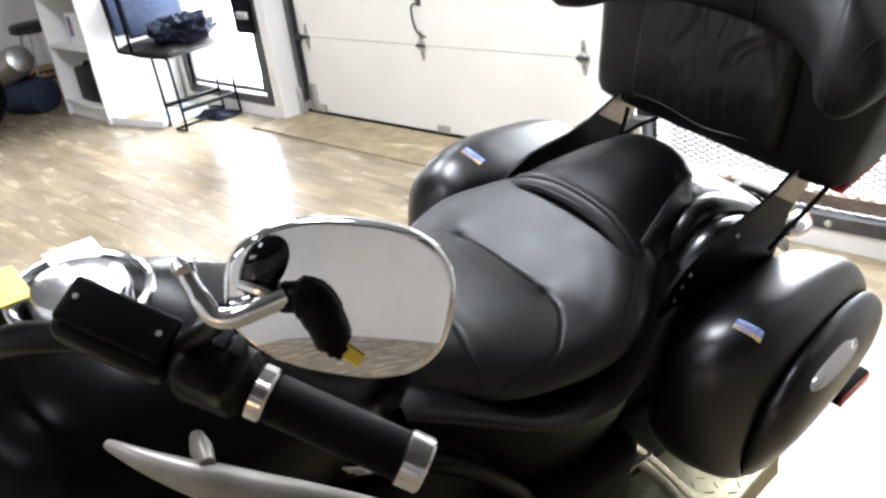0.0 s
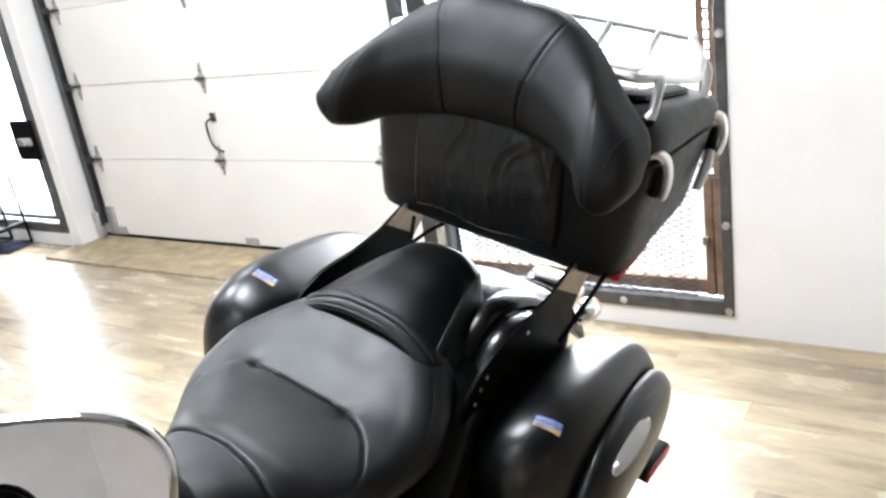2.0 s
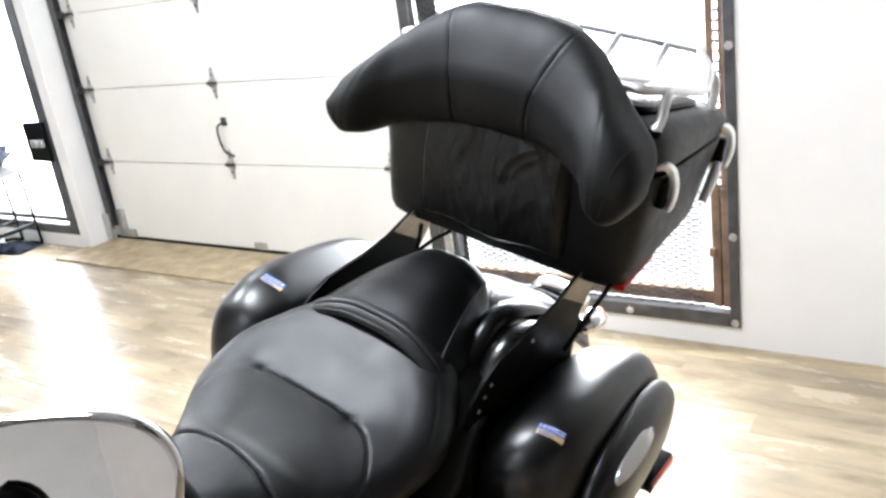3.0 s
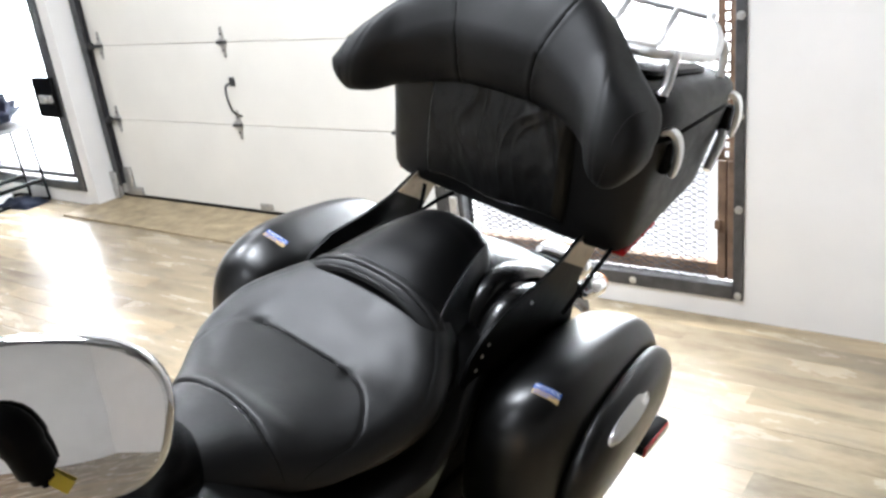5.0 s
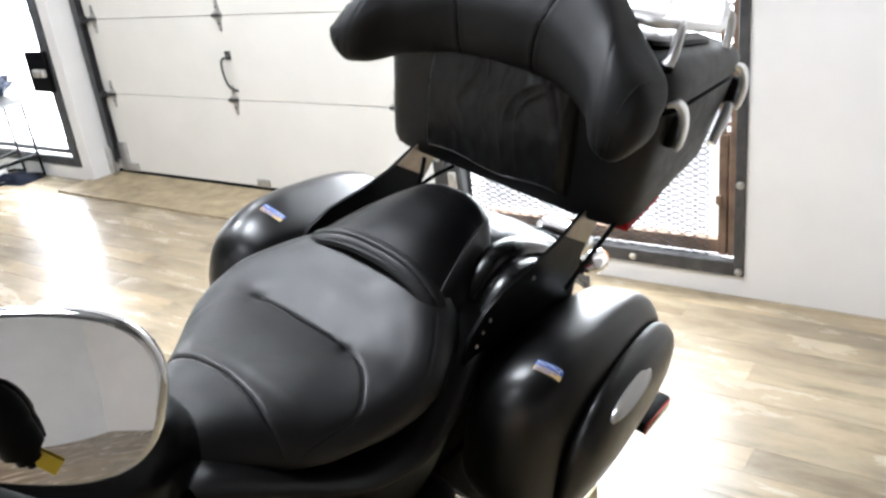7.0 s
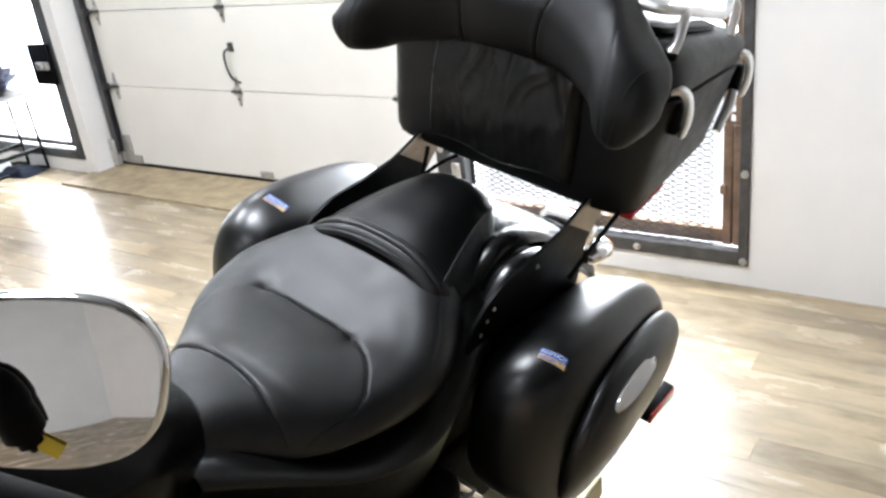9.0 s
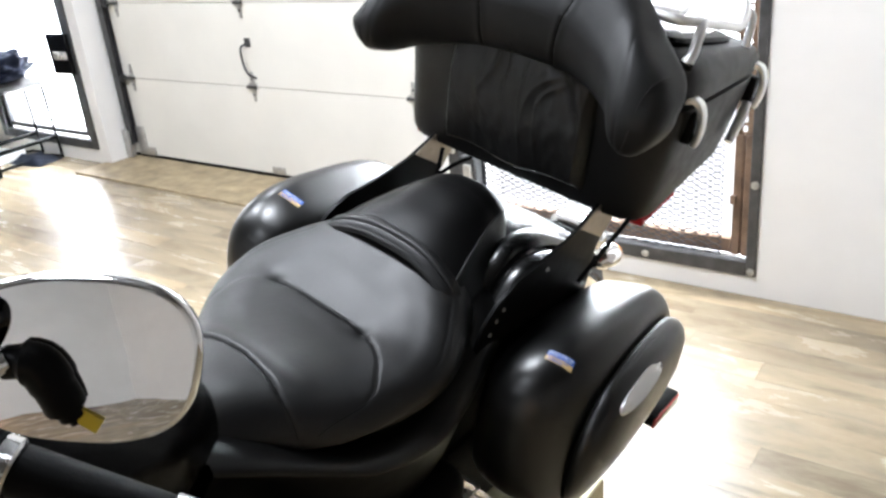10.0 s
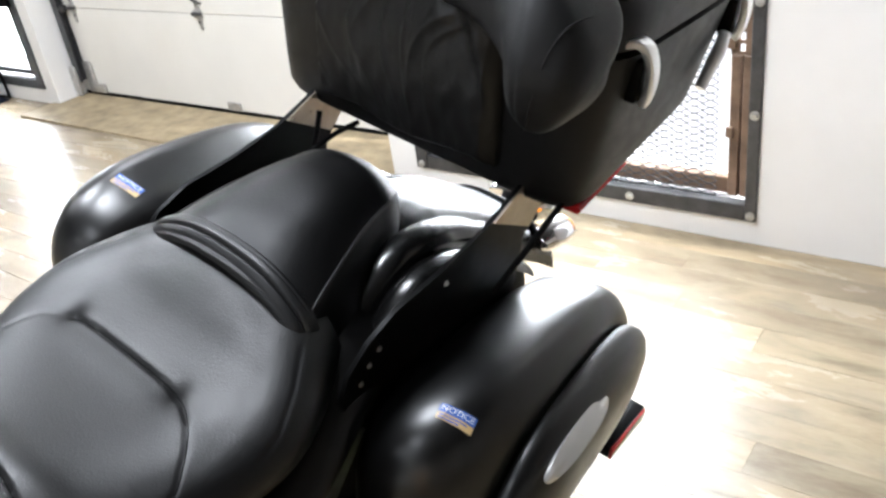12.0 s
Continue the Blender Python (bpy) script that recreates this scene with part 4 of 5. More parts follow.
for k in range(40):
    t = math.tau * k / 40
    for s in (-1, 1):
        pts = [Vector((WC.x + (WR + 0.001 - 0.012 * (q / 0.06) ** 2) * math.cos(t + s * q * 1.2), s * q, WC.z + (WR + 0.001 - 0.012 * (q / 0.06) ** 2) * math.sin(t + s * q * 1.2))) for q in (0.008, 0.025, 0.045, 0.062)]
        tube_bm(pts, 0.004, 5, tread)
part("tread_block", tread, RUBBER, tyre_ob)["kind"] = "stuff"

# tank


def tank_ring(x, half, z0, z1, power=2.6, n=48):
    return [Vector((x, a, (z0 + z1) / 2 + b)) for a, b in squircle(n, half, (z1 - z0) / 2, power)]


tank = part("fuel_tank", loft_bm([tank_ring(*r) for r in [(0.655, 0.06, 0.69, 0.765), (0.68, 0.10, 0.67, 0.80), (0.73, 0.135, 0.66, 0.835), (0.80, 0.17, 0.65, 0.880), (0.90, 0.200, 0.65, 0.932), (1.0, 0.215, 0.655, 0.965), (1.10, 0.21, 0.665, 0.972), (1.18, 0.18, 0.69, 0.955), (1.23, 0.10, 0.73, 0.91), (1.25, 0.04, 0.78, 0.86)]]), DEEP, bike, "satin black fuel tank")
ring_pts = [(1.045 + 0.074 * math.cos(math.tau * k / 40), -0.04 + 0.074 * math.sin(math.tau * k / 40), 0.978) for k in range(40)]
part("console_ring", tube_bm(ring_pts, 0.006, 8, closed=True), SOFT_CHROME, tank, "chrome ring")
part("filler_cap", loft_bm([[Vector((1.045 + r * math.cos(math.tau * k / 36), -0.04 + r * math.sin(math.tau * k / 36), z)) for k in range(36)] for r, z in ((0.056, 0.955), (0.056, 0.980), (0.050, 0.990), (0.030, 0.996), (0.010, 0.998))]), SOFT_CHROME, tank, "chrome filler cap")
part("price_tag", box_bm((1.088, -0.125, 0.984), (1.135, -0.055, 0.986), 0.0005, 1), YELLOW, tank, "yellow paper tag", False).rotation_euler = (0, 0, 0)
part("paper_tag", box_bm((0.995, -0.128, 0.982), (1.055, -0.085, 0.984), 0.0005, 1), STICKER_WHITE, tank, "white paper tag", False)


COVER_TOP = [(0.06, 0.71), (0.16, 0.715), (0.22, 0.692), (0.27, 0.648), (0.33, 0.603), (0.40, 0.592), (0.47, 0.606), (0.55, 0.642), (0.62, 0.68), (0.72, 0.73)]
COVER_SIDE = [(0.06, 0.175), (0.16, 0.212), (0.27, 0.238), (0.40, 0.236), (0.50, 0.218), (0.60, 0.180), (0.72, 0.14)]


def side_cover_point(side):
    def fn(u, v):
        x = 0.06 + u * 0.66
        top, out = interp(x, COVER_TOP), interp(x, COVER_SIDE)
        r = interp(x, [(0.06, 0.06), (0.22, 0.065), (0.33, 0.036), (0.72, 0.03)])
        if v < 0.4:
            t = v / 0.4 * math.pi / 2
            y, z = out - r - 0.05 * (1 - v / 0.4) ** 2 + r * math.sin(t), top + r * (math.cos(t) - 1)
        else:
            k = (v - 0.4) / 0.6
            low = interp(x, [(0.06, 0.34), (0.20, 0.33), (0.42, 0.31), (0.55, 0.34), (0.72, 0.48)])
            y, z = out - 0.075 * k ** 0.8, top - r + (low - top + r) * k
        return Vector((x, side * y, z))
    return fn


for side in (1, -1):
    part("side_cover", grid_bm(side_cover_point(side), 48, 40), SATIN, bike, "satin black side cover")
    part("frame_tube", tube_bm(smooth_line([(0.98, side * 0.10, 0.70), (0.80, side * 0.15, 0.68), (0.66, side * 0.18, 0.60), (0.52, side * 0.195, 0.44), (0.45, side * 0.195, 0.30)], 6), 0.016, 12), BLACKMETAL, bike, "black frame tube")
part("battery_box", box_bm((-0.06, -0.165, 0.22), (0.30, 0.165, 0.68), 0.03, 2), RUBBER, bike, "black inner bodywork")
part("swingarm", box_bm((-0.20, 0.05, 0.14), (0.22, 0.185, 0.40), 0.03, 2), RUBBER, bike, "black swingarm cover")
part("primary_cover", box_bm((0.20, 0.06, 0.06), (0.82, 0.235, 0.395), 0.045, 4), RUBBER, bike, "black primary cover")
part("engine", box_bm((0.25, -0.15, 0.12), (0.95, 0.15, 0.60), 0.04, 3), BLACKMETAL, bike, "dark engine block")
for k in range(4):
    arc = [(0.872 - 0.012 * k - 0.052 * t, 0.178 + 0.012 * math.sin(math.pi * t), 0.752 - 0.013 * k - (0.034 - 0.004 * k) * t + 0.008 * math.sin(math.pi * t)) for t in [j / 8 for j in range(9)]]
    part("cooling_fin", tube_bm(arc, 0.0014, 6), STEEL, bike)
part("shift_rod", tube_bm(smooth_line([(0.24, 0.205, 0.38), (0.17, 0.23, 0.30), (0.11, 0.262, 0.22), (0.05, 0.29, 0.13)], 6), 0.008, 10), CHROME, bike, "chrome rod")
part("stand_leg", tube_bm([(0.16, 0.16, 0.26), (0.03, 0.20, 0.10), (-0.02, 0.25, 0.0)], 0.014, 10), STEEL, bike, "pale steel side stand")
plate = part("heel_plate", box_bm((0.17, 0.19, 0.315), (0.26, 0.235, 0.322), 0.003, 2), STEEL, bike, "ribbed steel heel plate")
for k in range(5):
    part("rib", tube_bm([(0.178 + 0.017 * k, 0.194, 0.323), (0.188 + 0.017 * k, 0.230, 0.323)], 0.002, 6), CHROME, plate)

# handlebar, left side
bar_pts = [(1.17, 0.0, 1.02), (1.17, 0.10, 1.05), (1.14, 0.20, 1.12), (1.09, 0.265, 1.135), (1.035, 0.345, 1.118), (0.962, 0.448, 1.078)]
bar = part("handlebar", tube_bm(smooth_line([(1.17, -0.10, 1.05), *bar_pts], 6), 0.0127, 12), BLACKMETAL, bike, "black handlebar")
bar.location = (0.020, 0.010, 0.022)
gb = Vector((0.966, 0.448, 1.079))
ga = gb + (Vector((1.033, 0.350, 1.117)) - gb) * 0.93
gd = (gb - ga).normalized()
part("grip", tube_bm([ga + gd * 0.006, ga + gd * 0.01, gb - gd * 0.004], [0.015, 0.0185, 0.0185], 28), RUBBER, bar, "black rubber grip")
for c, w in ((ga - gd * 0.006, 0.014), (gb - gd * 0.006, 0.02)):
    part("ring", tube_bm([c, c + gd * 0.002, c + gd * (w - 0.002), c + gd * w], [0.018, 0.021, 0.021, 0.019], 28), SOFT_CHROME, bar, "chrome grip ring")
part("switch_housing", tube_bm([ga - gd * k for k in (0.008, 0.014, 0.05, 0.058)], [0.020, 0.026, 0.028, 0.024], 20), BLACKMETAL, bar, "black switch housing")
hx = gd
hz = Vector((0.2, 0.45, 0.85)).normalized()
hz = (hz - hx * hz.dot(hx)).normalized()
hy = hz.cross(hx)
hm = Matrix((hx, hy, hz)).transposed().to_4x4()


def bar_box(name, centre, size, material, parent, bevel=0.006, label=""):
    bm = box_bm([-s / 2 for s in size], [s / 2 for s in size], bevel, 3)
    bm.transform(Matrix.Translation(centre) @ hm)
    return part(name, bm, material, parent, label)


bar_box("reservoir", (1.098, 0.298, 1.166), (0.084, 0.038, 0.032), BLACKMETAL, bar, 0.010, "black clutch reservoir box")
lid = bar_box("reservoir_lid", (1.097, 0.303, 1.1835), (0.078, 0.034, 0.008), BLACKMETAL, bar, 0.0035)
for k in (-1, 1):
    bolt_head("screw", Vector((1.097, 0.303, 1.187)) + hx * 0.030 * k, hz, 0.0022, STEEL, lid)
bar_box("switch_block", (1.058, 0.345, 1.150), (0.046, 0.046, 0.046), BLACKMETAL, bar, 0.012, "black switch block")
for k in (-0.012, 0.004, 0.016):
    bar_box("button", Vector((1.052, 0.352, 1.178)) + gd * k, (0.010, 0.014, 0.006), PLASTIC, bar, 0.002)
lever = smooth_line([(1.139, 0.364, 1.146), (1.127, 0.389, 1.144), (1.108, 0.416, 1.138), (1.084, 0.440, 1.130), (1.058, 0.468, 1.124), (1.028, 0.503, 1.116), (0.99, 0.541, 1.096)], 6)
lev = tube_bm(lever, [0.003 + 0.009 * min(1.0, k / 14) for k in range(37)], 14)
part("clutch_lever", lev, ALLOY, bar, "pale painted clutch lever")
part("lever_pivot", tube_bm([(1.088, 0.378, 1.128), (1.096, 0.402, 1.143), (1.100, 0.418, 1.146)], [0.005, 0.007, 0.005], 14), ALLOY, bar)

# mirror
EYE_SIDE = Vector((0.55, 0.80, 0.0)).normalized()
mc = Vector((1.022, 0.433, 1.252))
MK = 0.925
world_n = BIKE.to_3x3() @ EYE_SIDE
world_n.z = 0
world_n = (world_n.normalized() * math.cos(radians(11)) + Vector((0, 0, math.sin(radians(11))))).normalized()
mn = BIKE.to_3x3().inverted() @ world_n
mup = (Vector((0, 0, 1)) - mn * mn.z).normalized()
mup = Matrix.Rotation(radians(-8), 3, mn) @ mup
mright = mup.cross(mn).normalized()


def mirror_shape(k, depth):
    out = []
    for j in range(56):
        t = math.tau * j / 56
        c, s = math.cos(t), math.sin(t)
        a = 0.076 * math.copysign(abs(c) ** 0.8, c)
        b = 0.0535 * math.copysign(abs(s) ** 0.8, s) * (1 + 0.12 * c)
        out.append(mc + (mright * a * k + mup * b * k + mn * depth) * MK)
    return out


mirror = part("mirror", loft_bm([mirror_shape(k, d) for k, d in ((0.3, -0.022), (0.8, -0.018), (0.97, -0.008), (1.0, 0.0), (0.985, 0.005), (0.95, 0.008), (0.92, 0.0085))]), CHROME, bike, "chrome mirror with rounded rim")
part("mirror_face", loft_bm([mirror_shape(k, d) for k, d in ((0.93, 0.007), (0.925, 0.0095), (0.7, 0.0108), (0.4, 0.0118), (0.1, 0.012))]), MIRROR, mirror, "polished mirror face")


def on_mirror(a, b, d):
    return mc + (mright * a + mup * b + mn * d) * MK


stem = part("mirror_stem", tube_bm(smooth_line([on_mirror(*p) for p in ((-0.100, 0.010, 0.012), (-0.091, -0.002, 0.016), (-0.077, -0.0165, 0.02), (-0.064, -0.016, 0.022), (-0.05, -0.008, 0.022), (-0.034, 0.001, 0.018))], 6), [0.0055] * 8 + [0.0066] * 23, 12), SOFT_CHROME, mirror, "chrome mirror stem")
part("ball", tube_bm([on_mirror(*p) for p in ((-0.104, 0.015, 0.012), (-0.100, 0.011, 0.012), (-0.096, 0.005, 0.012))], [0.004, 0.008, 0.006], 14), SOFT_CHROME, stem)
part("stem_post", tube_bm([on_mirror(-0.077, -0.0165, 0.016), on_mirror(-0.079, -0.03, 0.0), (1.092, 0.338, 1.182)], 0.007, 12), BLACKMETAL, stem)
# Dark reflection at the mirror's left edge, modelled as a raised shape with band.
part("left_edge_reflection", loft_bm([[on_mirror(-0.050 + a + 0.35 * b, 0.016 + b - 0.25 * a, 0.006 + h) for a, b in squircle(24, 0.0135 * k, 0.021 * k, 2.2)] for h, k in ((0.0, 0.95), (0.004, 1.0), (0.009, 0.85), (0.012, 0.5), (0.013, 0.2))]), GLOSS, mirror, "gloss black shape for a reflection at the mirror's left")
part("edge_reflection_band", tube_bm(smooth_line([on_mirror(*p) for p in ((-0.064, 0.004, 0.015), (-0.050, 0.003, 0.020), (-0.038, -0.002, 0.018))], 5), 0.0035, 8), SOFT_CHROME, mirror)
# Black handlebar reflection, modelled as a solid lying on the mirror face.
part("dark_bar_reflection", tube_bm([on_mirror(*p) for p in smooth_line([(-0.036, -0.002, 0.014), (-0.018, -0.001, 0.017), (-0.006, -0.016, 0.017), (0.001, -0.030, 0.013), (0.005, -0.038, 0.011)], 6)], [0.009] * 4 + [0.0125] * 7 + [0.0115] * 6 + [0.007] * 4 + [0.003] * 4, 14), BLACKMETAL, mirror, "black handlebar reflection, modelled on the mirror")

# Yellow reflection low on the mirror, built as a thin solid sheet.
tag = [on_mirror(0.010 + a + 0.5 * b, -0.034 + b - 0.55 * a, 0.0125) for a, b in ((-0.006, -0.004), (0.009, -0.004), (0.009, 0.004), (-0.006, 0.004))]
part("tag", loft_bm([tag, [p + mn * 0.0012 for p in tag]]), YELLOW, mirror, "yellow reflection, modelled on the mirror", False)

# ---- lift ----
lift = empty("bike_lift", pose(0, 0, 0), "steel motorcycle lift with diamond tread plate", "lift")
part("deck", box_bm((-1.42, -0.6, 0.09), (-0.70, 1.56, 0.148), 0.004, 1), TREAD, lift, "diamond tread deck")
part("base", box_bm((-1.36, -0.5, 0.0), (-0.76, 1.50, 0.088), 0.004, 1), BLACKMETAL, lift)

stud = bmesh.new()
for a in range(18):
    for b in range(52):
        cx, cy = -1.40 + a * 0.04, 0.0 + b * 0.03
        if cx > -0.705:
            continue
        d = 0.7 if (a + b) % 2 else -0.7
        rings = [[Vector((cx + p * math.cos(d) - q * math.sin(d), cy + p * math.sin(d) + q * math.cos(d), z)) for p, q in squircle(8, 0.013 * k, 0.0035 * k, 2)] for z, k in ((0.1475, 1.0), (0.1500, 0.6))]
        loft_bm(rings, stud)
part("tread_stud", stud, TREAD, lift)["kind"] = "stuff"

# ---- stools and shelf by the glazed door ----


def stool_chair(m):
    ob = empty("stool_chair", m, "dark sled-base chair with navy backrest, nested with its twin", "chair", "nested chairs")
    d, w = 0.225, 0.235
    def cushion(u, v):
        a, b = (u - 0.5) * 2, (v - 0.5) * 2
        return Vector((a * d * 1.05, b * w, 0.55 + 0.035 * (1 - a ** 6) * (1 - b ** 6)))
    bm = grid_bm(cushion, 16, 16)
    box_bm((-d * 1.05, -w, 0.515), (d * 1.05, w, 0.552), 0.012, 2, bm)
    part("seat", bm, SEATCLOTH, ob)
    bk = box_bm((-0.018, -w + 0.01, 0), (0.018, w - 0.01, 0.34), 0.014, 3)
    bk.transform(pose(-d + 0.005, 0, 0.635, 0, -7, 0))
    part("backrest", bk, FABRIC, ob)
    for s_ in (-1, 1):
        part("post", tube_bm(smooth_line([(0.20, s_ * w, 0.52), (-0.18, s_ * w, 0.52), (-d - 0.01, s_ * w, 0.56), (-d - 0.015, s_ * w, 0.72), (-d - 0.045, s_ * w, 0.965)], 5), 0.010, 10), BLACKMETAL, ob)
        part("leg", tube_bm(smooth_line([(0.17, s_ * w, 0.52), (0.205, s_ * w, 0.505), (0.212, s_ * w, 0.46), (0.235, s_ * w, 0.012)], 5), 0.0095, 10), BLACKMETAL, ob)
    part("footrest", tube_bm([(0.228, -w, 0.155), (0.228, w, 0.155)], 0.015, 12), BLACKMETAL, ob, "thick footrest bar")
    part("runner", tube_bm(smooth_line([(0.235, -w, 0.012), (0.14, -w, 0.012), (0.10, -w + 0.04, 0.012), (0.10, w - 0.04, 0.012), (0.14, w, 0.012), (0.235, w, 0.012)], 5), 0.0095, 10), BLACKMETAL, ob)
    return ob


first_chair = stool_chair(pose(-5.75, 2.82, 0, 0, 0, 5))
copy_thing(first_chair, pose(-6.02, 2.835, 0, 0, 0, 5))


def paper_tray():
    ob = empty("paper_tray", pose(-6.12, 2.72, 0, 0, 0, 12), "shallow white carton lid holding loose papers, on the floor", "tray")
    part("base", box_bm((-0.30, -0.22, 0.0), (0.30, 0.22, 0.012), 0.003, 1), MELAMINE, ob)
    for lo, hi in (((-0.30, -0.22, 0.012), (0.30, -0.212, 0.055)), ((-0.30, 0.212, 0.012), (0.30, 0.22, 0.055)), ((-0.30, -0.212, 0.012), (-0.292, 0.212, 0.055)), ((0.292, -0.212, 0.012), (0.30, 0.212, 0.055))):
        part("rim", box_bm(lo, hi, 0.001, 1), MELAMINE, ob)
    for k, (x, y, turn, mat) in enumerate(((-0.10, 0.05, 15, STICKER_WHITE), (0.08, 0.07, -20, PALE_BLUE), (-0.17, -0.07, 40, CARD))):
        sheet = box_bm((-0.10, -0.07, 0.0), (0.10, 0.07, 0.004), 0.001, 1)
        sheet.transform(pose(x, y, 0.0125 + 0.0045 * k, 0, 0, turn))
        part("paper", sheet, mat, ob)
    rag = tagged(part("rag", grid_bm(lambda u, v: Vector(((u - 0.5) * 0.34, (v - 0.5) * 0.2, 0.004 + 0.05 * (1 - (2 * u - 1) ** 4) * (1 - (2 * v - 1) ** 4) * (0.8 + 0.6 * noise.noise((u * 5, v * 4, 1.0))))), 24, 16), JACKET), "dark crumpled cloth on the floor", "cloth")
    rag.matrix_world = pose(-5.66, 2.94, 0, 0, 0, 8)


paper_tray()


def jacket():
    def fn(u, v):
        a, b = u * math.tau, v * math.pi
        p = Vector((math.cos(a) * math.sin(b), math.sin(a) * math.sin(b), math.cos(b)))
        r = 1 + 0.45 * noise.noise(p * 1.7 + Vector((3, 1, 2))) + 0.22 * noise.noise(p * 4.2)
        return Vector((p.x * 0.20 * r, p.y * 0.24 * r, max(-0.002, 0.06 + p.z * 0.11 * r + 0.035 * noise.noise(p * 4) + 0.008 * noise.noise(p * 9))))
    ob = tagged(part("jacket", grid_bm(fn, 80, 50), JACKET), "crumpled navy jacket lying on the stool chair", "jacket")
    ob.matrix_world = pose(-5.72, 2.86, 0.588, 0, 0, 20)


jacket()


def shelf_unit():
    ob = empty("shelf_unit", pose(-7.17, 2.42, 0), "white melamine shelf unit, half full", "shelf")
    w, dp, h = 0.80, 0.66, 1.85
    for x in (0.0, w - 0.03):
        part("side_panel", box_bm((x, 0, 0), (x + 0.03, dp, h), 0.002, 1), MELAMINE, ob)
    part("back_panel", box_bm((0.03, dp - 0.012, 0.0), (w - 0.03, dp, h), 0.001, 1), MELAMINE, ob)
    for z in (0.10, 0.545, 0.94, 1.34, 1.80):
        part("shelf", box_bm((0.03, 0.006, z), (w - 0.03, dp - 0.012, z + 0.028), 0.002, 1), MELAMINE, ob)
    part("plinth", box_bm((0.03, 0.03, 0.0), (w - 0.03, 0.05, 0.10), 0.002, 1), MELAMINE, ob)


shelf_unit()
case = empty("tool_case", pose(-6.80, 2.47, 0.128), "dark grey hard plastic tool case on the shelf", "tool case")
part("body", box_bm((-0.12, 0, 0), (0.26, 0.16, 0.27), 0.025, 3), PLASTIC, case)
part("handle", tube_bm(smooth_line([(0.0, 0.06, 0.265), (0.01, 0.06, 0.30), (0.14, 0.06, 0.30), (0.15, 0.06, 0.265)], 5), 0.012, 8), RUBBER, case)
carton = empty("carton", pose(-6.75, 2.50, 0.573), "white carton with a purple printed stripe", "box")
part("body", box_bm((-0.10, 0, 0), (0.20, 0.2, 0.24), 0.004, 1), MELAMINE, carton)
part("stripe", box_bm((-0.07, -0.002, 0.06), (0.0, 0.0, 0.21), 0.0005, 1), PURPLE, carton)
bottle = part("bottle", loft_bm([[Vector((r * math.cos(math.tau * k / 20), r * math.sin(math.tau * k / 20), z)) for k in range(20)] for r, z in ((0.033, 0.0), (0.036, 0.01), (0.036, 0.15), (0.015, 0.19), (0.015, 0.22))]), BLACKMETAL)
tagged(bottle, "small black bottle on the shelf", "bottle").matrix_world = pose(-6.47, 2.55, 0.573)


def shop_stool():
    ob = empty("work_stool", pose(-7.95, 2.62, 0), "black work stool on a pale tube frame", "stool")
    part("seat", loft_bm([[Vector((a, b, z)) for a, b in squircle(28, 0.2 * k, 0.2 * k, 2.3)] for z, k in ((0.60, 0.9), (0.61, 1.0), (0.66, 1.0), (0.68, 0.85))]), VINYL, ob)
    for k in range(4):
        a = math.tau * (k + 0.5) / 4
        part("leg", tube_bm([(0.14 * math.cos(a), 0.14 * math.sin(a), 0.6), (0.22 * math.cos(a), 0.22 * math.sin(a), 0.0)], 0.013, 10), STEEL, ob)
    part("footrest", tube_bm([(0.19 * math.cos(math.tau * k / 24), 0.19 * math.sin(math.tau * k / 24), 0.22) for k in range(24)], 0.01, 8, closed=True), BLACKMETAL, ob)


shop_stool()
bag_ob = part("duffel_bag", loft_bm([[Vector((x, a, 0.15 + b)) for a, b in squircle(24, 0.16 * k, 0.15 * k, 2.6)] for x, k in ((-0.30, 0.6), (-0.28, 0.92), (0.0, 1.0), (0.28, 0.92), (0.30, 0.6))]), FABRIC)
tagged(bag_ob, "black fabric duffel bag on the floor", "bag").matrix_world = pose(-7.70, 2.28, 0.0, 0, 0, 20)
canister = part("canister", loft_bm([[Vector((x, r * math.cos(math.tau * k / 32), r * math.sin(math.tau * k / 32))) for k in range(32)] for x, r in ((-0.36, 0.07), (-0.34, 0.115), (-0.2, 0.13), (0.22, 0.13), (0.30, 0.11), (0.32, 0.06))]), STEEL)
tagged(canister, "brushed steel silencer can leaning on the bag", "silencer").matrix_world = pose(-7.66, 2.20, 0.38, 0, -20, 12)
box_ob = part("cardboard_box", box_bm((-0.2, -0.15, 0), (0.2, 0.15, 0.22), 0.004, 1), CARD)
tagged(box_ob, "brown cardboard box on the floor", "box").matrix_world = pose(-8.35, 2.75, 0.0, 0, 0, 10)


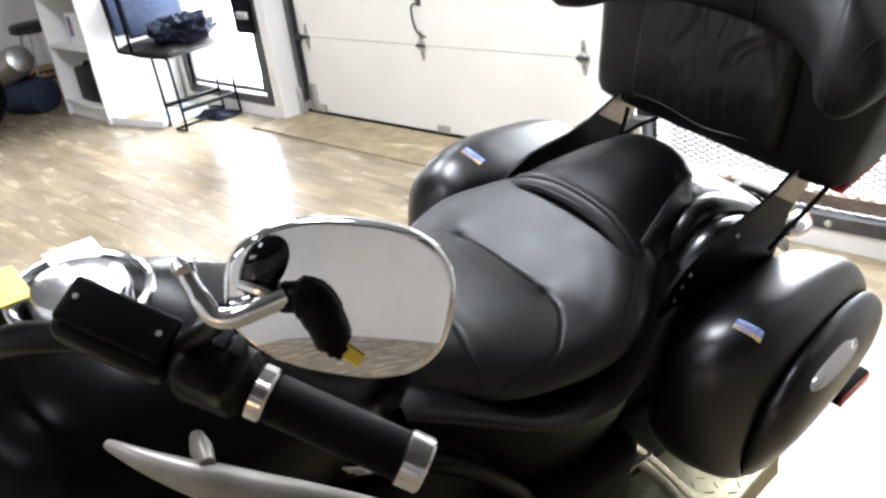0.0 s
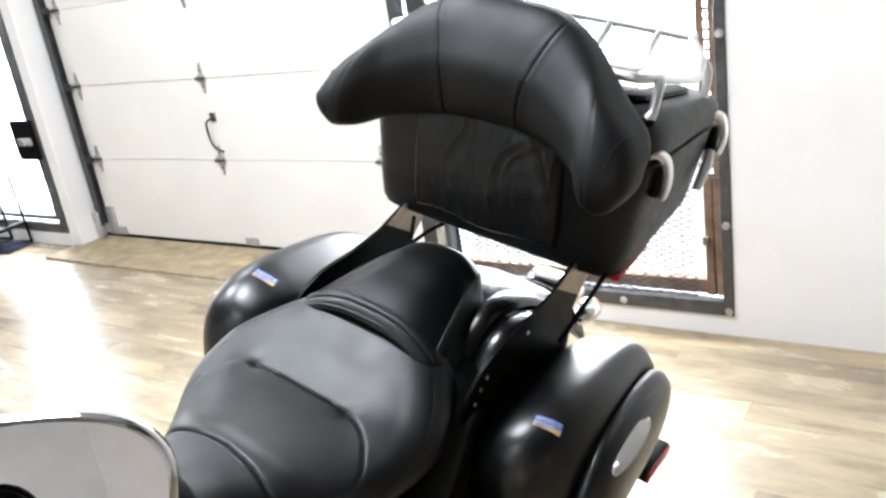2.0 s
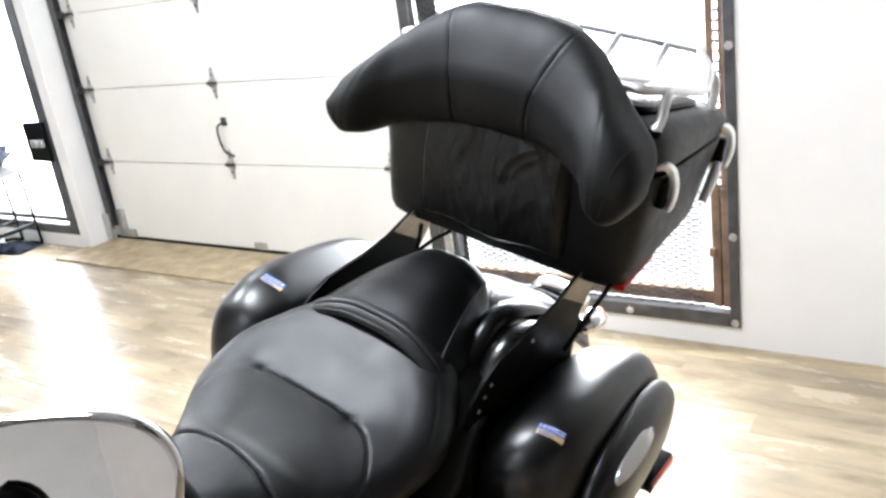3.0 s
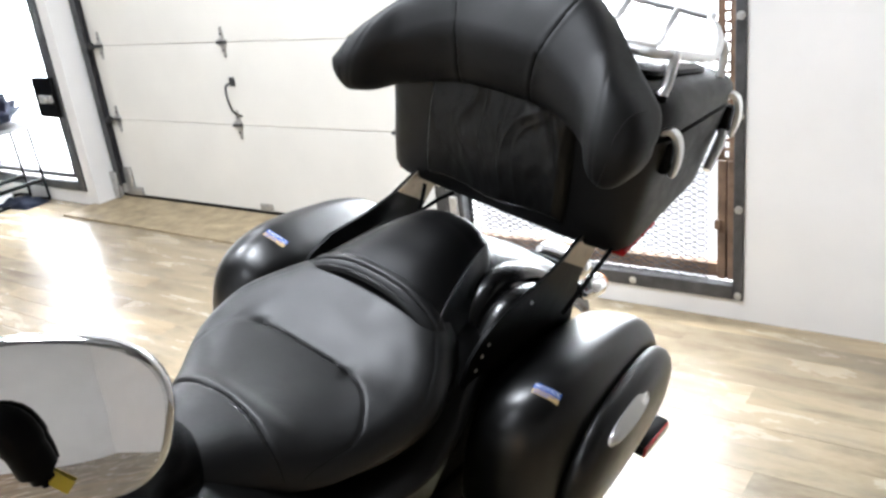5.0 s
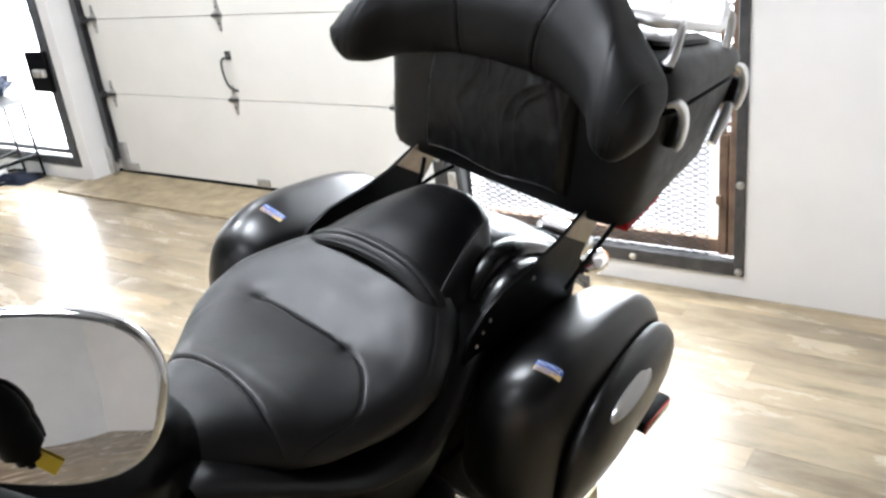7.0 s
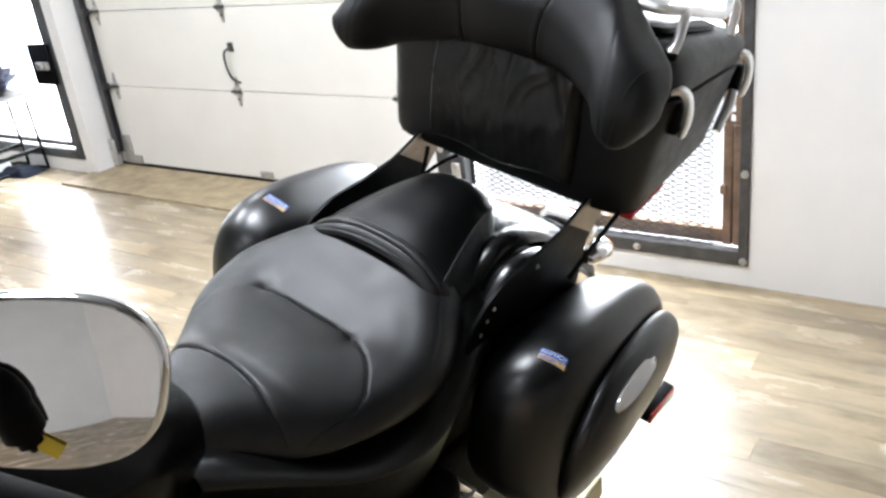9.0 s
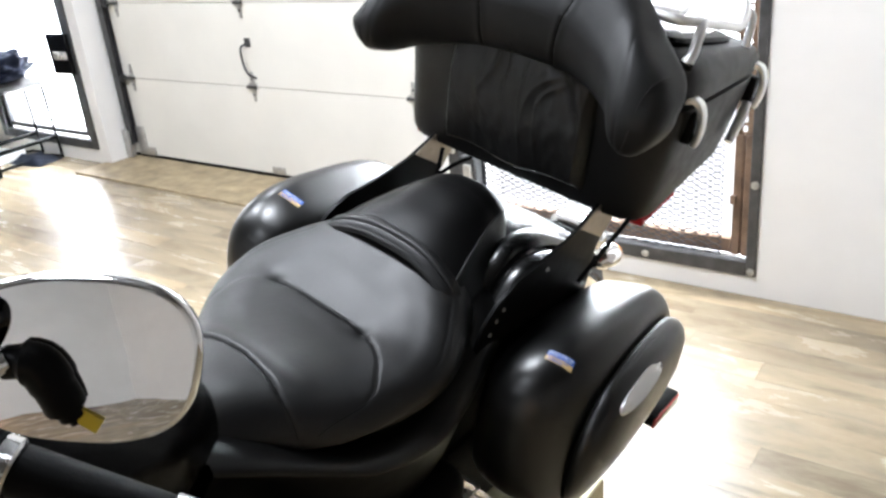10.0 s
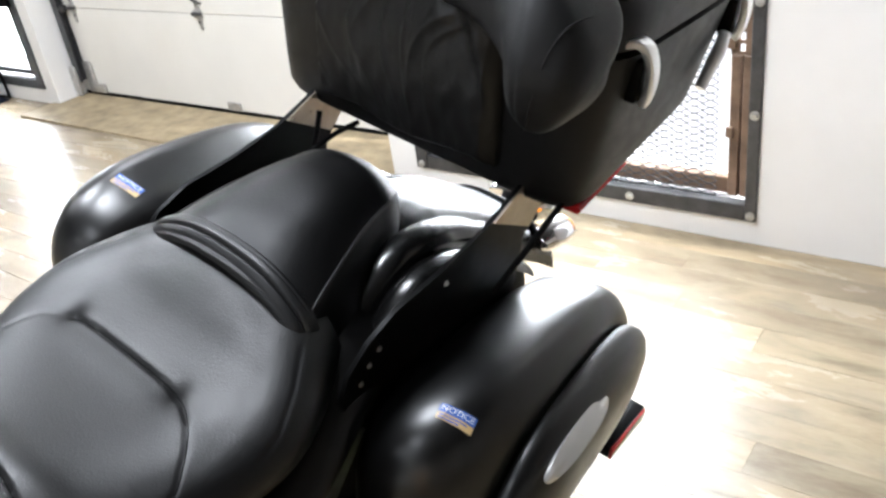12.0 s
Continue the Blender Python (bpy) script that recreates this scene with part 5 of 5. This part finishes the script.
def knobby_tyre():
    ob = empty("knobby_tyre", pose(-7.28, 1.72, 0.30, 0, 0, 62), "black knobby tyre standing on the floor", "tyre")
    rings = [[Vector(((0.24 + q) * math.cos(math.tau * k / 40), p, (0.24 + q) * math.sin(math.tau * k / 40))) for p, q in squircle(14, 0.06, 0.055, 2.4)] for k in range(41)]
    part("carcass", loft_bm(rings, caps=False), RUBBER, ob)
    bm = bmesh.new()
    for k in range(36):
        for p in (-0.04, 0.0, 0.04):
            a = math.tau * (k + (0.5 if p else 0)) / 36
            m = pose(0.29 * math.cos(a), p, 0.29 * math.sin(a), 0, -math.degrees(a), 0)
            b2 = box_bm((-0.012, -0.013, -0.012), (0.012, 0.013, 0.012))
            b2.transform(m)
            me = bpy.data.meshes.new("t")
            b2.to_mesh(me)
            bm.from_mesh(me)
            bpy.data.meshes.remove(me)
            b2.free()
    part("knobs", bm, RUBBER, ob, "", False)["kind"] = "stuff"


knobby_tyre()

# ---- floor planks ----
PL, PW, EDGE = 1.22, 0.11, 0.0004
rng = random.Random(4)
floor_ob = bpy.data.objects["floor"]
first = part("plank", box_bm((EDGE, EDGE, -0.004), (PL - EDGE, PW - EDGE, 0.0)), WOOD, floor_ob, smooth=False)
rest = bmesh.new()
y = -4.0
while y < 3.09 - 0.001:
    x = -9.4 - rng.random() * PL
    lift = rng.random() * 0.0006
    while x < 4.0:
        near = y > -0.2 and -5.6 < x < 1.0
        if near:
            ob = new("plank", first.data)
            ob.parent = floor_ob
            ob.location = (x, y, -lift)
        elif x + PL > -9.39:
            box_bm((max(-9.4, x + EDGE), y + EDGE, -0.004), (min(4.0, x + PL - EDGE), y + PW - EDGE, -0.0004), bm=rest)
        x += PL
    y += PW
bpy.data.objects.remove(first)
part("plank_rest", rest, WOOD, floor_ob, "", False)["kind"] = "stuff"

# ---- ceiling lights ----
# One housing per panel, the added fill included.
for x, y, power, w, d in PANELS:
    ob = empty("ceiling_light", pose(x, y, TOP - 0.06), "white ceiling light panel, out of view, lit", "ceiling light", "ceiling lights")
    part("housing", box_bm((-w / 2 - 0.04, -d / 2 - 0.04, 0.0), (w / 2 + 0.04, d / 2 + 0.04, 0.06), 0.006, 1), MELAMINE, ob)

# Stand-in emitter: no lamp is known here, only a warm reflection.
wall_lamp = empty("wall_lamp", pose(1.0, -3.86, 0.70), "unseen glowing shape added for a warm highlight on the saddlebag", "wall lamp")
shade = [[Vector((r * math.cos(math.tau * k / 28), r * math.sin(math.tau * k / 28), z)) for k in range(28)] for r, z in ((0.13, -0.12), (0.135, -0.11), (0.09, 0.12), (0.085, 0.125))]
part("shade", loft_bm(shade), WARM_GLOW, wall_lamp, "added warm glow, out of view")
part("bracket", tube_bm([(0, -0.14, -0.02), (0, -0.10, -0.02), (0, -0.04, -0.13), (0, 0, -0.13)], 0.012, 10), STEEL, wall_lamp)
